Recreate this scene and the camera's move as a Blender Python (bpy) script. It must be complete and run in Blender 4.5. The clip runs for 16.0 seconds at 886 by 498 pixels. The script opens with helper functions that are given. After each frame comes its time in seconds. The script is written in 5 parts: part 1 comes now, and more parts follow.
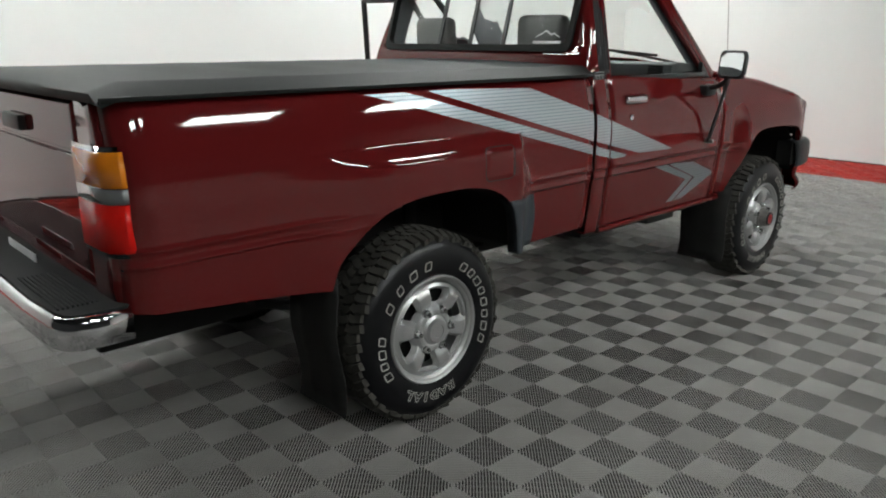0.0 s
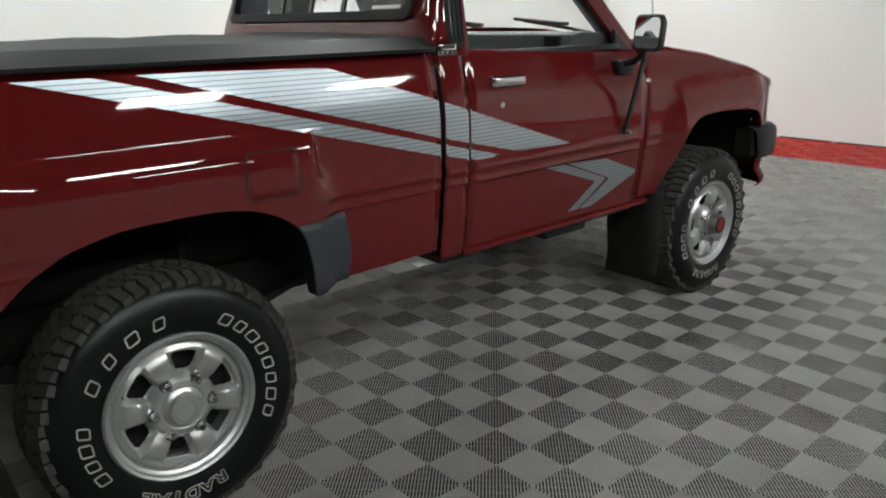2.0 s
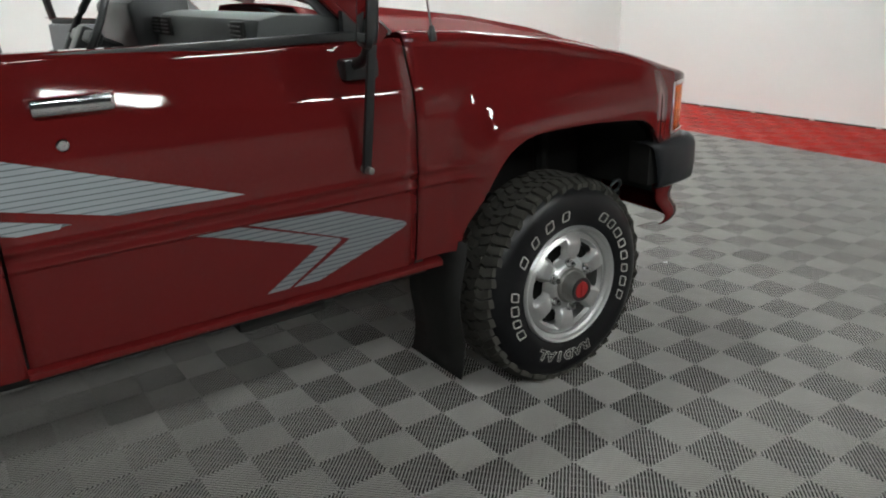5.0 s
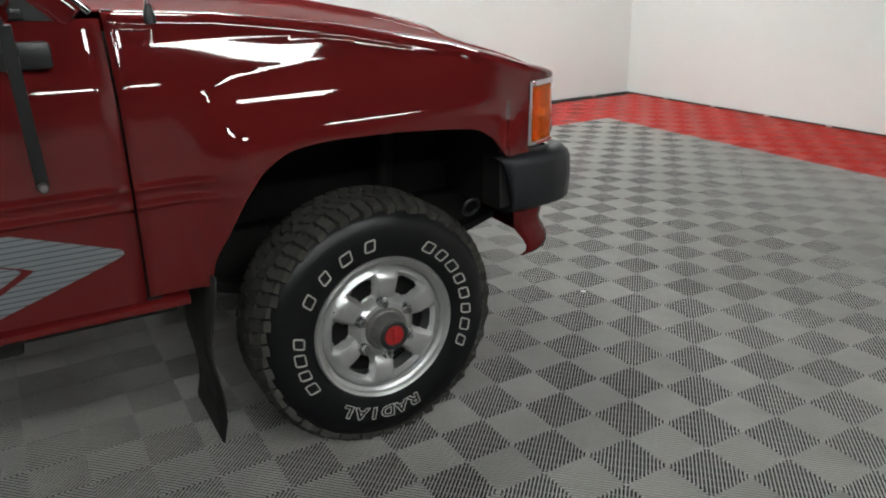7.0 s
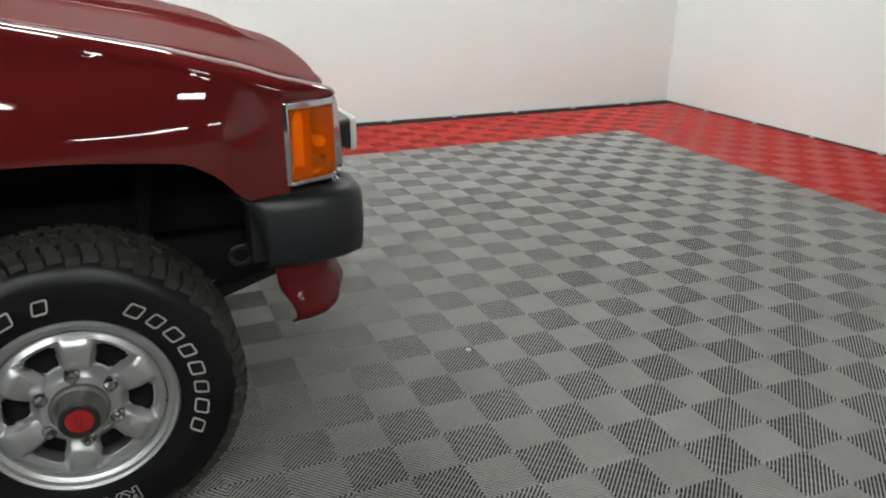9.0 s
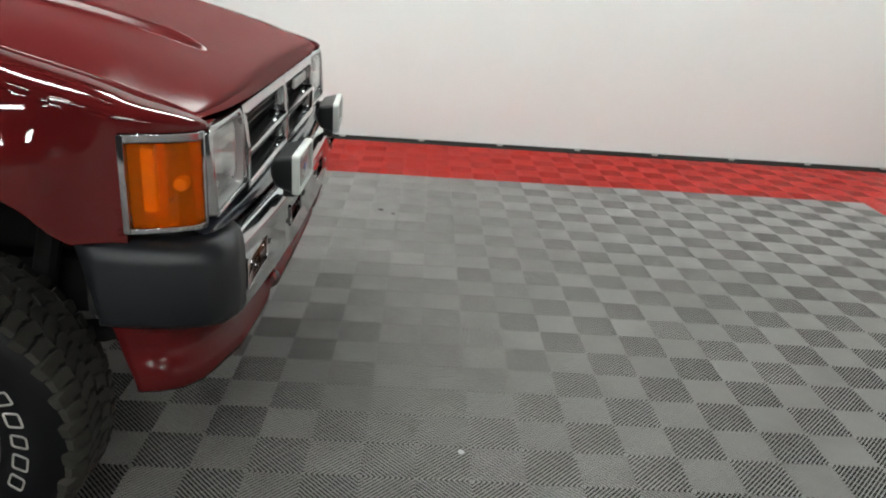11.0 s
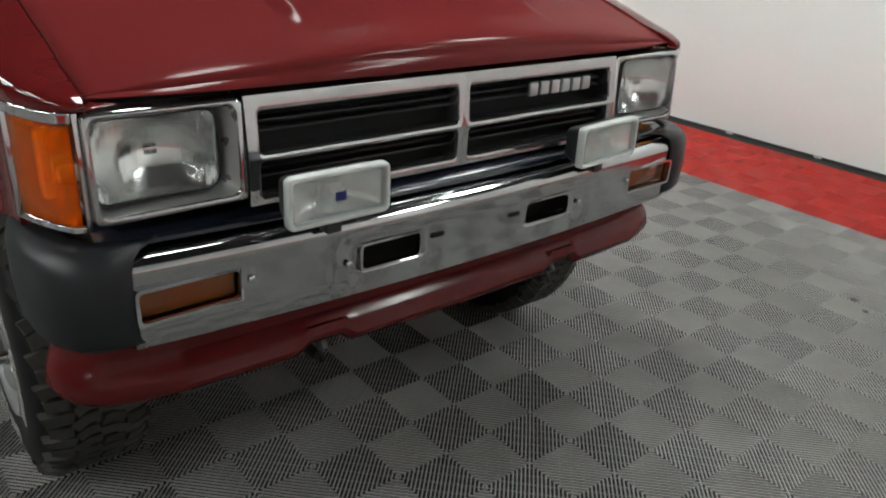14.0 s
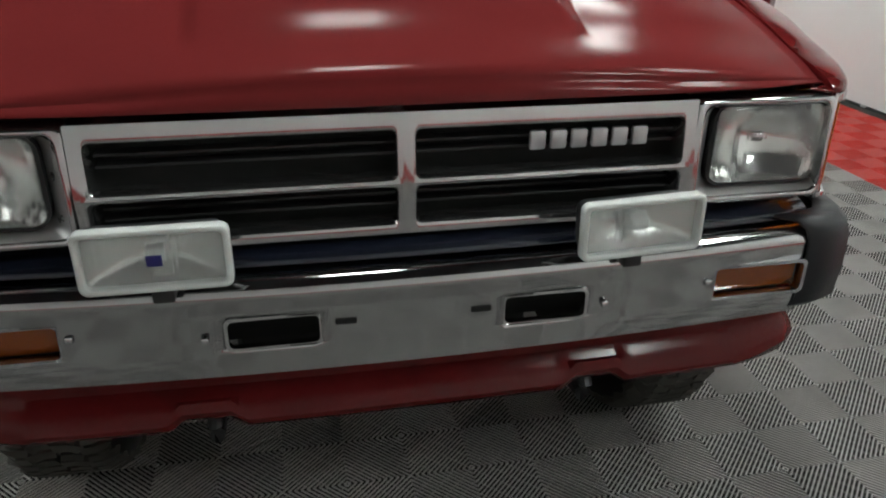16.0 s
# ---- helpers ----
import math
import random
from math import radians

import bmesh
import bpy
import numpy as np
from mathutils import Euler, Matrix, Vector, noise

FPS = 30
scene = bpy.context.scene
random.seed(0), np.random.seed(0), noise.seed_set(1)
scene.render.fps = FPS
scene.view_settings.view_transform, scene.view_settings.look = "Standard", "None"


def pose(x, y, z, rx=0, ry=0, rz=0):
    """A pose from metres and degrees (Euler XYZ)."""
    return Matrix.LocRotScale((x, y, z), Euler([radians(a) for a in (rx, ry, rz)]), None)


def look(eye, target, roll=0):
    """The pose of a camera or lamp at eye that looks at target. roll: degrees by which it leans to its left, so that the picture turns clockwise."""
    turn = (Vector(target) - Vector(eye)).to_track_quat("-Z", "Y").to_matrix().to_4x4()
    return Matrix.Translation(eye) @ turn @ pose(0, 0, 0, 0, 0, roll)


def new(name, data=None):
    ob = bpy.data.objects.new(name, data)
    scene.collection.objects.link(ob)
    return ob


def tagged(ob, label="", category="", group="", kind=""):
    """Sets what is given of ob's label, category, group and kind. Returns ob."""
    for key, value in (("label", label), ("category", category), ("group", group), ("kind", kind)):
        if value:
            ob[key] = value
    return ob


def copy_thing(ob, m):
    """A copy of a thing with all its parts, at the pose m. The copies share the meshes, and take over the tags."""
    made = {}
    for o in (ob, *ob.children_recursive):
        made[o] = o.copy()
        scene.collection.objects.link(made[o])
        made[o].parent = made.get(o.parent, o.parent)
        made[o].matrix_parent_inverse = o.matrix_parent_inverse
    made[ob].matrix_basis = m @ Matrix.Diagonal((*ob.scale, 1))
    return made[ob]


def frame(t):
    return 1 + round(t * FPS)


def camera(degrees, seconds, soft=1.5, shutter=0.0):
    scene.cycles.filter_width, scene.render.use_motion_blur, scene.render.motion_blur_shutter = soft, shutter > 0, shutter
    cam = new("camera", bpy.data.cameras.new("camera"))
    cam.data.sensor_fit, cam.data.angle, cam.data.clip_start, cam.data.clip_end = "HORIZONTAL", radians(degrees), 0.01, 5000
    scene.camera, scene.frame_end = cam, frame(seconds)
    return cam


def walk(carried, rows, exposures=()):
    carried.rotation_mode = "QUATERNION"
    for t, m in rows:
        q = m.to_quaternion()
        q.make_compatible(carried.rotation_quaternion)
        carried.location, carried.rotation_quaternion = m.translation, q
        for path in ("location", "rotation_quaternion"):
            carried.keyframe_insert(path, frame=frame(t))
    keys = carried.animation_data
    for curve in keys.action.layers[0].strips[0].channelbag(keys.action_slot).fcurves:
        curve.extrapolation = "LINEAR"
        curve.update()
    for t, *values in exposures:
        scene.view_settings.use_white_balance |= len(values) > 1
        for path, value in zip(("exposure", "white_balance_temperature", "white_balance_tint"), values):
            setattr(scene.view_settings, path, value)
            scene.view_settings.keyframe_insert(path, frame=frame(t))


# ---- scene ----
cam = camera(61.3, 16.0, soft=2.0)
PATH = [
    (0, (-1.68, -2.656, 1.367), (-0.362, -1.252, 0.827), 0.1),
    (0.5, (-1.404, -2.597, 1.358), (-0.062, -1.229, 0.785), 0.2),
    (1, (-1.141, -2.565, 1.328), (0.191, -1.19, 0.749), -0.6),
    (1.5, (-0.874, -2.594, 1.335), (0.398, -1.166, 0.748), -1.0),
    (2, (-0.61, -2.563, 1.313), (0.649, -1.124, 0.726), -1.0),
    (2.5, (-0.337, -2.507, 1.322), (0.913, -1.071, 0.708), -0.9),
    (3, (-0.061, -2.541, 1.324), (1.129, -1.056, 0.711), -1.4),
    (3.5, (0.215, -2.582, 1.347), (1.332, -1.049, 0.712), -1.1),
    (4, (0.488, -2.519, 1.354), (1.592, -0.991, 0.686), -1.0),
    (4.2, (0.608, -2.498, 1.357), (1.699, -0.965, 0.679), -1.3),
    (6.3, (1.524, -2.444, 1.262), (2.537, -0.85, 0.605), -1.6),
    (6.5, (1.624, -2.482, 1.268), (2.597, -0.866, 0.601), -1.4),
    (7, (1.869, -2.47, 1.262), (2.804, -0.845, 0.567), -1.2),
    (7.5, (2.13, -2.405, 1.245), (3.061, -0.789, 0.523), -1.3),
    (8, (2.373, -2.37, 1.231), (3.27, -0.734, 0.512), -1.4),
    (8.5, (2.636, -2.406, 1.251), (3.409, -0.708, 0.531), -0.9),
    (8.7, (2.714, -2.392, 1.248), (3.47, -0.686, 0.53), -0.4),
    (10.8, (3.577, -2.11, 1.278), (3.729, -0.243, 0.578), 4.0),
    (11, (3.649, -2.041, 1.28), (3.714, -0.174, 0.567), 4.0),
    (11.5, (3.81, -1.892, 1.273), (3.616, -0.038, 0.547), 3.3),
    (12, (4.027, -1.754, 1.292), (3.5, 0.023, 0.54), 3.4),
    (12.5, (4.131, -1.56, 1.277), (3.376, 0.121, 0.499), 3.7),
    (13, (4.206, -1.348, 1.275), (3.236, 0.205, 0.468), 4.0),
    (13.5, (4.338, -1.156, 1.278), (3.111, 0.199, 0.466), 3.4),
    (14, (4.364, -0.96, 1.261), (2.97, 0.21, 0.431), 3.4),
    (14.5, (4.326, -0.767, 1.265), (2.83, 0.225, 0.383), 3.8),
    (15, (4.333, -0.579, 1.258), (2.71, 0.203, 0.389), 2.7),
    (15.5, (4.35, -0.359, 1.26), (2.621, 0.172, 0.406), 1.5),
    (16, (4.296, -0.166, 1.253), (2.526, 0.202, 0.398), 0.7),
]
walk(cam, [(t, look(eye, target, roll)) for t, eye, target, roll in PATH], [(0, 0.0), (12.5, 0.0), (14.5, -0.22), (16, -0.34)])

# ---- world and exposure ----
world = bpy.data.worlds.new("world")
world.use_nodes = True
world.node_tree.nodes["Background"].inputs[0].default_value = (0.75, 0.8, 0.9, 1)
world.node_tree.nodes["Background"].inputs[1].default_value = 0.05
scene.world = world
LAMP_POWER = 43.5


# ---- materials ----
def material(name, colour, rough=0.5, metal=0.0, coat=0.0, coat_rough=0.03, var=0.0, scale=20.0, bump=0.0,
             bump_scale=200.0, rough_var=0.0, transmission=0.0, ior=1.5, emit=0.0, spec=0.5):
    m = bpy.data.materials.new(name)
    m.use_nodes = True
    nt = m.node_tree
    b = nt.nodes["Principled BSDF"]
    b.inputs["Base Color"].default_value = (*colour, 1)
    b.inputs["Roughness"].default_value = rough
    b.inputs["Metallic"].default_value = metal
    b.inputs["Coat Weight"].default_value = coat
    b.inputs["Coat Roughness"].default_value = coat_rough
    b.inputs["Transmission Weight"].default_value = transmission
    b.inputs["IOR"].default_value = ior
    b.inputs["Specular IOR Level"].default_value = spec
    if emit:
        b.inputs["Emission Color"].default_value = (*colour, 1)
        b.inputs["Emission Strength"].default_value = emit
    co = nt.nodes.new("ShaderNodeTexCoord")
    if var or rough_var:
        n1 = nt.nodes.new("ShaderNodeTexNoise")
        n1.inputs["Scale"].default_value, n1.inputs["Detail"].default_value = scale, 6
        n2 = nt.nodes.new("ShaderNodeTexNoise")
        n2.inputs["Scale"].default_value, n2.inputs["Detail"].default_value = scale * 0.13, 3
        mid = nt.nodes.new("ShaderNodeMath")
        mid.operation = "MULTIPLY_ADD"
        mid.inputs[1].default_value = 0.5
        half = nt.nodes.new("ShaderNodeMath")
        half.operation = "MULTIPLY"
        half.inputs[1].default_value = 0.5
        nt.links.new(co.outputs["Object"], n1.inputs["Vector"])
        nt.links.new(co.outputs["Object"], n2.inputs["Vector"])
        nt.links.new(n2.outputs["Fac"], half.inputs[0])
        nt.links.new(n1.outputs["Fac"], mid.inputs[0])
        nt.links.new(half.outputs[0], mid.inputs[2])
        if var:
            ramp = nt.nodes.new("ShaderNodeMapRange")
            ramp.inputs["From Min"].default_value, ramp.inputs["From Max"].default_value = 0.3, 0.7
            ramp.inputs["To Min"].default_value, ramp.inputs["To Max"].default_value = 1 - var, 1 + var
            mul = nt.nodes.new("ShaderNodeVectorMath")
            mul.operation = "SCALE"
            mul.inputs[0].default_value = colour
            nt.links.new(mid.outputs[0], ramp.inputs["Value"])
            nt.links.new(ramp.outputs[0], mul.inputs["Scale"])
            nt.links.new(mul.outputs[0], b.inputs["Base Color"])
        if rough_var:
            rr = nt.nodes.new("ShaderNodeMapRange")
            rr.inputs["From Min"].default_value, rr.inputs["From Max"].default_value = 0.3, 0.7
            rr.inputs["To Min"].default_value, rr.inputs["To Max"].default_value = max(0.0, rough - rough_var), rough + rough_var
            nt.links.new(mid.outputs[0], rr.inputs["Value"])
            nt.links.new(rr.outputs[0], b.inputs["Roughness"])
    if bump:
        nb = nt.nodes.new("ShaderNodeTexNoise")
        nb.inputs["Scale"].default_value, nb.inputs["Detail"].default_value = bump_scale, 4
        bp = nt.nodes.new("ShaderNodeBump")
        bp.inputs["Strength"].default_value, bp.inputs["Distance"].default_value = bump, 0.002
        nt.links.new(co.outputs["Object"], nb.inputs["Vector"])
        nt.links.new(nb.outputs["Fac"], bp.inputs["Height"])
        nt.links.new(bp.outputs[0], b.inputs["Normal"])
    return m


def random_shade(m, spread):
    """Lets each object of a material differ a little in lightness."""
    nt = m.node_tree
    b = nt.nodes["Principled BSDF"]
    info = nt.nodes.new("ShaderNodeObjectInfo")
    ramp = nt.nodes.new("ShaderNodeMapRange")
    ramp.inputs["To Min"].default_value, ramp.inputs["To Max"].default_value = 1 - spread, 1 + spread
    mul = nt.nodes.new("ShaderNodeVectorMath")
    mul.operation = "SCALE"
    link = b.inputs["Base Color"].links[0]
    nt.links.new(info.outputs["Random"], ramp.inputs["Value"])
    nt.links.new(link.from_socket, mul.inputs[0])
    nt.links.new(ramp.outputs[0], mul.inputs["Scale"])
    nt.links.new(mul.outputs[0], b.inputs["Base Color"])
    return m


def flutes(m, scale, strength):
    """Upright pressed ribs in a lamp glass."""
    nt = m.node_tree
    co = nt.nodes.new("ShaderNodeTexCoord")
    wave = nt.nodes.new("ShaderNodeTexWave")
    wave.wave_type, wave.bands_direction = "BANDS", "Y"
    wave.inputs["Scale"].default_value, wave.inputs["Distortion"].default_value = scale, 0.15
    bp = nt.nodes.new("ShaderNodeBump")
    bp.inputs["Strength"].default_value, bp.inputs["Distance"].default_value = strength, 0.002
    nt.links.new(co.outputs["Object"], wave.inputs["Vector"])
    nt.links.new(wave.outputs["Fac"], bp.inputs["Height"])
    nt.links.new(bp.outputs[0], nt.nodes["Principled BSDF"].inputs["Normal"])
    return m


PAINT = material("red_paint", (0.104, 0.0086, 0.0090), 0.5, coat=1.0, coat_rough=0.03, var=0.05, scale=3, bump=0.012, bump_scale=5, spec=0.0)
# faded and dull; also lightened over PAINT to stand for stronger overhead light
HOOD_PAINT = material("faded_lightened_hood_paint", (0.135, 0.0175, 0.0180), 0.5, coat=0.22, coat_rough=0.15, var=0.08, scale=5, spec=0.0, rough_var=0.05)
RED_DULL = material("red_valance_paint", (0.090, 0.0075, 0.008), 0.5, coat=0.5, coat_rough=0.16, var=0.12, scale=14, spec=0.0)
CHROME = material("chrome", (0.62, 0.62, 0.63), 0.09, 1.0, rough_var=0.05, scale=9, var=0.04)
CHROME_DULL = material("dull_chrome", (0.56, 0.56, 0.56), 0.16, 1.0, rough_var=0.08, scale=12, var=0.08)
BUMPER_CHROME = material("scuffed_bumper_chrome", (0.44, 0.445, 0.45), 0.075, 1.0, rough_var=0.05, scale=8, var=0.10, bump=0.05, bump_scale=9)
SILVER = material("silver_wheel_paint", (0.47, 0.47, 0.468), 0.33, 0.7, rough_var=0.08, scale=25, var=0.06)
STEEL = material("worn_steel", (0.28, 0.27, 0.26), 0.42, 0.9, var=0.2, scale=40)
RUBBER = material("tyre_rubber", (0.014, 0.014, 0.014), 0.5, var=0.25, scale=30, bump=0.15, bump_scale=120)
SIDEWALL = material("dressed_tyre_sidewall", (0.005, 0.005, 0.006), 0.34, var=0.2, scale=25, bump=0.05, bump_scale=60, spec=0.28)
TREAD = material("tread_rubber", (0.040, 0.038, 0.033), 0.75, var=0.3, scale=45, bump=0.3, bump_scale=150, spec=0.25)
BLACK = material("black_underbody", (0.0125, 0.0123, 0.0118), 0.7, var=0.3, scale=30, spec=0.25)
BLACK_PLASTIC = material("black_plastic", (0.017, 0.018, 0.019), 0.42, var=0.12, scale=30, bump=0.12, bump_scale=450)
CAP_PLASTIC = material("grey_black_bumper_plastic", (0.010, 0.0115, 0.0145), 0.42, var=0.15, scale=18, bump=0.2, bump_scale=500)
# chrome flange on the bumper; its mirrored dark ceiling is painted in blue-black
FLANGE_REFLECTION = material("flange_dark_reflection", (0.010, 0.013, 0.024), 0.22, coat=0.3, var=0.1, scale=10)
PAD = material("black_step_rubber", (0.012, 0.012, 0.012), 0.65, var=0.2, scale=30, bump=0.2, bump_scale=300, spec=0.2)
VINYL = material("black_tonneau_vinyl", (0.019, 0.021, 0.0205), 0.62, var=0.18, scale=8, bump=0.25, bump_scale=260, spec=0.3)
PATCH = material("grey_stone_guard", (0.028, 0.034, 0.041), 0.5, var=0.15, scale=30, bump=0.2, bump_scale=300)
DECAL = material("silver_stripe_film", (0.47, 0.52, 0.56), 0.27, 0.55, coat=0.8, coat_rough=0.03, var=0.04, scale=6)
DECAL_DARK = material("slate_stripe_film", (0.055, 0.065, 0.075), 0.35, 0.1, coat=0.6, coat_rough=0.05)
DECAL_GREY = material("grey_stripe_film", (0.19, 0.205, 0.22), 0.35, 0.2, coat=0.6, coat_rough=0.05, var=0.06, scale=8)
GLASS = material("window_glass", (0.93, 0.96, 0.95), 0.0, transmission=1.0, ior=1.02, coat=0.25, coat_rough=0.0)
LENS = flutes(material("lamp_glass", (0.97, 0.985, 0.975), 0.03, transmission=0.97, ior=1.12, coat=0.8), 34, 0.55)
FOG_LENS = flutes(material("fluted_fog_lens", (0.93, 0.95, 0.94), 0.24, transmission=0.88, ior=1.15, coat=0.7), 40, 0.45)
WHITE_RIM = material("white_lamp_rim", (0.56, 0.59, 0.57), 0.35, coat=0.4, var=0.05, scale=40)
REFLECTOR = material("lamp_reflector", (0.80, 0.81, 0.80), 0.14, 0.95, bump=0.6, bump_scale=24)
SATIN = material("polished_silver_trim", (0.52, 0.52, 0.525), 0.09, 0.95, var=0.05, scale=12, rough_var=0.05)
AMBER = flutes(material("amber_lens", (1.0, 0.23, 0.006), 0.15, coat=0.2, transmission=0.8, ior=1.15), 30, 0.25)
AMBER_DARK = material("amber_marker_lens", (0.22, 0.050, 0.004), 0.18, coat=0.6, transmission=0.25, var=0.12, scale=30)
TAIL_AMBER = material("amber_tail_lens", (0.80, 0.24, 0.012), 0.2, coat=0.3, transmission=0.15, var=0.08, scale=30)
RED_LENS = material("red_lens", (0.72, 0.014, 0.01), 0.2, coat=0.2, transmission=0.15, ior=1.2, var=0.1, scale=30)
GREY_LENS = material("grey_reverse_lens", (0.20, 0.205, 0.205), 0.15, coat=0.8, transmission=0.2)
RED_HUB = material("red_hub_dial", (0.30, 0.012, 0.014), 0.35, var=0.2, scale=60)
LETTER = material("white_letter_rubber", (0.40, 0.39, 0.36), 0.6, var=0.35, scale=60)
BADGE = material("badge_silver", (0.5, 0.51, 0.52), 0.3, 0.5, var=0.1, scale=60)
DASH = material("grey_dashboard", (0.042, 0.047, 0.047), 0.6, var=0.1, scale=30, bump=0.1, bump_scale=400)
SEAT = material("grey_seat_cloth", (0.16, 0.155, 0.15), 0.85, var=0.15, scale=60, bump=0.2, bump_scale=500)
TRIM_GREY = material("grey_door_trim", (0.17, 0.175, 0.185), 0.65, var=0.08, scale=30)
BLUE = material("blue_emblem", (0.01, 0.012, 0.12), 0.4)
DECAL_WHITE = material("white_sticker", (0.7, 0.7, 0.7), 0.6)
MIRROR = material("mirror_glass", (0.85, 0.86, 0.87), 0.01, 1.0)
WALL = material("white_wall_paint", (0.82, 0.84, 0.825), 0.7, var=0.02, scale=1.4, bump=0.06, bump_scale=40)
CEILING = material("dark_ceiling_paint", (0.022, 0.023, 0.027), 0.8, var=0.1, scale=2)
DARK_WALL = material("dark_grey_wall_paint", (0.06, 0.06, 0.062), 0.8, var=0.1, scale=2)
# slab coloured near black so the shade between the ribs is painted in
FLOOR_BASE = material("groove_shade_slab", (0.010, 0.0088, 0.0078), 0.9, var=0.3, scale=5)
TILE = random_shade(material("grey_floor_tile", (0.355, 0.342, 0.327), 0.38, var=0.14, scale=7, rough_var=0.02, spec=0.38), 0.06)
TILE_FAR = material("grey_floor_tile_far", (0.355, 0.342, 0.327), 0.38, var=0.14, scale=7, rough_var=0.02, spec=0.38)
TILE_RED = random_shade(material("red_floor_tile", (0.44, 0.022, 0.014), 0.42, var=0.08, scale=7), 0.05)
SCUFF = material("dark_scuff", (0.07, 0.066, 0.062), 0.7, var=0.4, scale=60)
SKIRT = material("dark_base_strip", (0.02, 0.022, 0.02), 0.6, var=0.2, scale=20)
CLIP = material("bright_clip", (0.6, 0.6, 0.58), 0.35, 0.4)
HOUSING = material("white_enamel_housing", (0.8, 0.8, 0.8), 0.4)
LAMP = material("lit_diffuser", (0.95, 1.0, 0.97), 0.4, emit=LAMP_POWER)


# ---- mesh helpers ----
def finish(me, mat, sharp=32):
    me.materials.append(mat)
    me.shade_smooth()
    me.set_sharp_from_angle(angle=radians(sharp))


def part(name, bm, mat, parent=None, label="", sharp=32):
    me = bpy.data.meshes.new(name)
    bmesh.ops.recalc_face_normals(bm, faces=bm.faces)
    bm.to_mesh(me)
    bm.free()
    finish(me, mat, sharp)
    ob = new(name, me)
    ob.parent = parent
    return tagged(ob, label) if label else ob


def thing(name, label, category, m=None, group="", kind=""):
    ob = new(name)
    ob.empty_display_size = 0.1
    if m is not None:
        ob.matrix_basis = m
    return tagged(ob, label, category, group, kind)


def grid(rows, closed=False):
    """A sheet of quads through rows of points."""
    bm = bmesh.new()
    vs = [[bm.verts.new(p) for p in row] for row in rows]
    for a, b in zip(vs, vs[1:]):
        n = len(a)
        for i in range(n if closed else n - 1):
            j = (i + 1) % n
            quad, at = [], set()
            for v in (a[i], a[j], b[j], b[i]):
                key = tuple(round(c, 5) for c in v.co)
                if key not in at:
                    at.add(key)
                    quad.append(v)
            if len(quad) > 2:
                bm.faces.new(quad)
    bmesh.ops.remove_doubles(bm, verts=bm.verts, dist=1e-5)
    return bm


def thick(ob, amount, offset=-1.0):
    md = ob.modifiers.new("solid", "SOLIDIFY")
    md.thickness, md.offset = amount, offset
    return ob


def add_box(bm, x0, x1, y0, y1, z0, z1, bev=0.0, seg=2, m=None):
    made = bmesh.ops.create_cube(bm, size=1.0)["verts"]
    mat = Matrix.Translation(((x0 + x1) / 2, (y0 + y1) / 2, (z0 + z1) / 2)) @ Matrix.Diagonal((x1 - x0, y1 - y0, z1 - z0, 1))
    bmesh.ops.transform(bm, matrix=(m @ mat) if m else mat, verts=made)
    if bev:
        edges = list({e for v in made for e in v.link_edges})
        bmesh.ops.bevel(bm, geom=edges, offset=bev, segments=seg, profile=0.5, affect="EDGES")
    return bm


def box(x0, x1, y0, y1, z0, z1, bev=0.0, seg=2, m=None):
    return add_box(bmesh.new(), x0, x1, y0, y1, z0, z1, bev, seg, m)


def add_prism(bm, poly, axis, a, b, bev=0.0):
    """A polygon drawn in the two other axes, pushed from a to b along axis."""
    def put(p, c):
        q = list(p)
        q.insert("xyz".index(axis), c)
        return q
    lo = [bm.verts.new(put(p, a)) for p in poly]
    hi = [bm.verts.new(put(p, b)) for p in poly]
    made = [bm.faces.new(lo), bm.faces.new(hi[::-1])]
    for i in range(len(poly)):
        j = (i + 1) % len(poly)
        made.append(bm.faces.new([lo[i], hi[i], hi[j], lo[j]]))
    bmesh.ops.recalc_face_normals(bm, faces=made)
    if bev:
        bmesh.ops.bevel(bm, geom=list({e for f in made for e in f.edges}), offset=bev, segments=2, profile=0.5, affect="EDGES")
    return bm


def prism(poly, axis, a, b, bev=0.0):
    return add_prism(bmesh.new(), poly, axis, a, b, bev)


def add_lathe(bm, profile, centre=(0, 0, 0), segs=48):
    """A profile of (radius, y) spun round the y axis."""
    rings = []
    for r, y in profile:
        if r < 1e-5:
            rings.append([bm.verts.new((centre[0], centre[1] + y, centre[2]))])
        else:
            rings.append([bm.verts.new((centre[0] + r * math.cos(2 * math.pi * i / segs), centre[1] + y,
                                        centre[2] + r * math.sin(2 * math.pi * i / segs))) for i in range(segs)])
    for a, b in zip(rings, rings[1:]):
        for i in range(segs):
            j = (i + 1) % segs
            vs = [a[i % len(a)], a[j % len(a)], b[j % len(b)], b[i % len(b)]]
            vs = [v for k, v in enumerate(vs) if v not in vs[:k]]
            if len(vs) > 2:
                bm.faces.new(vs)
    return bm


def lathe(profile, centre=(0, 0, 0), segs=48):
    return add_lathe(bmesh.new(), profile, centre, segs)


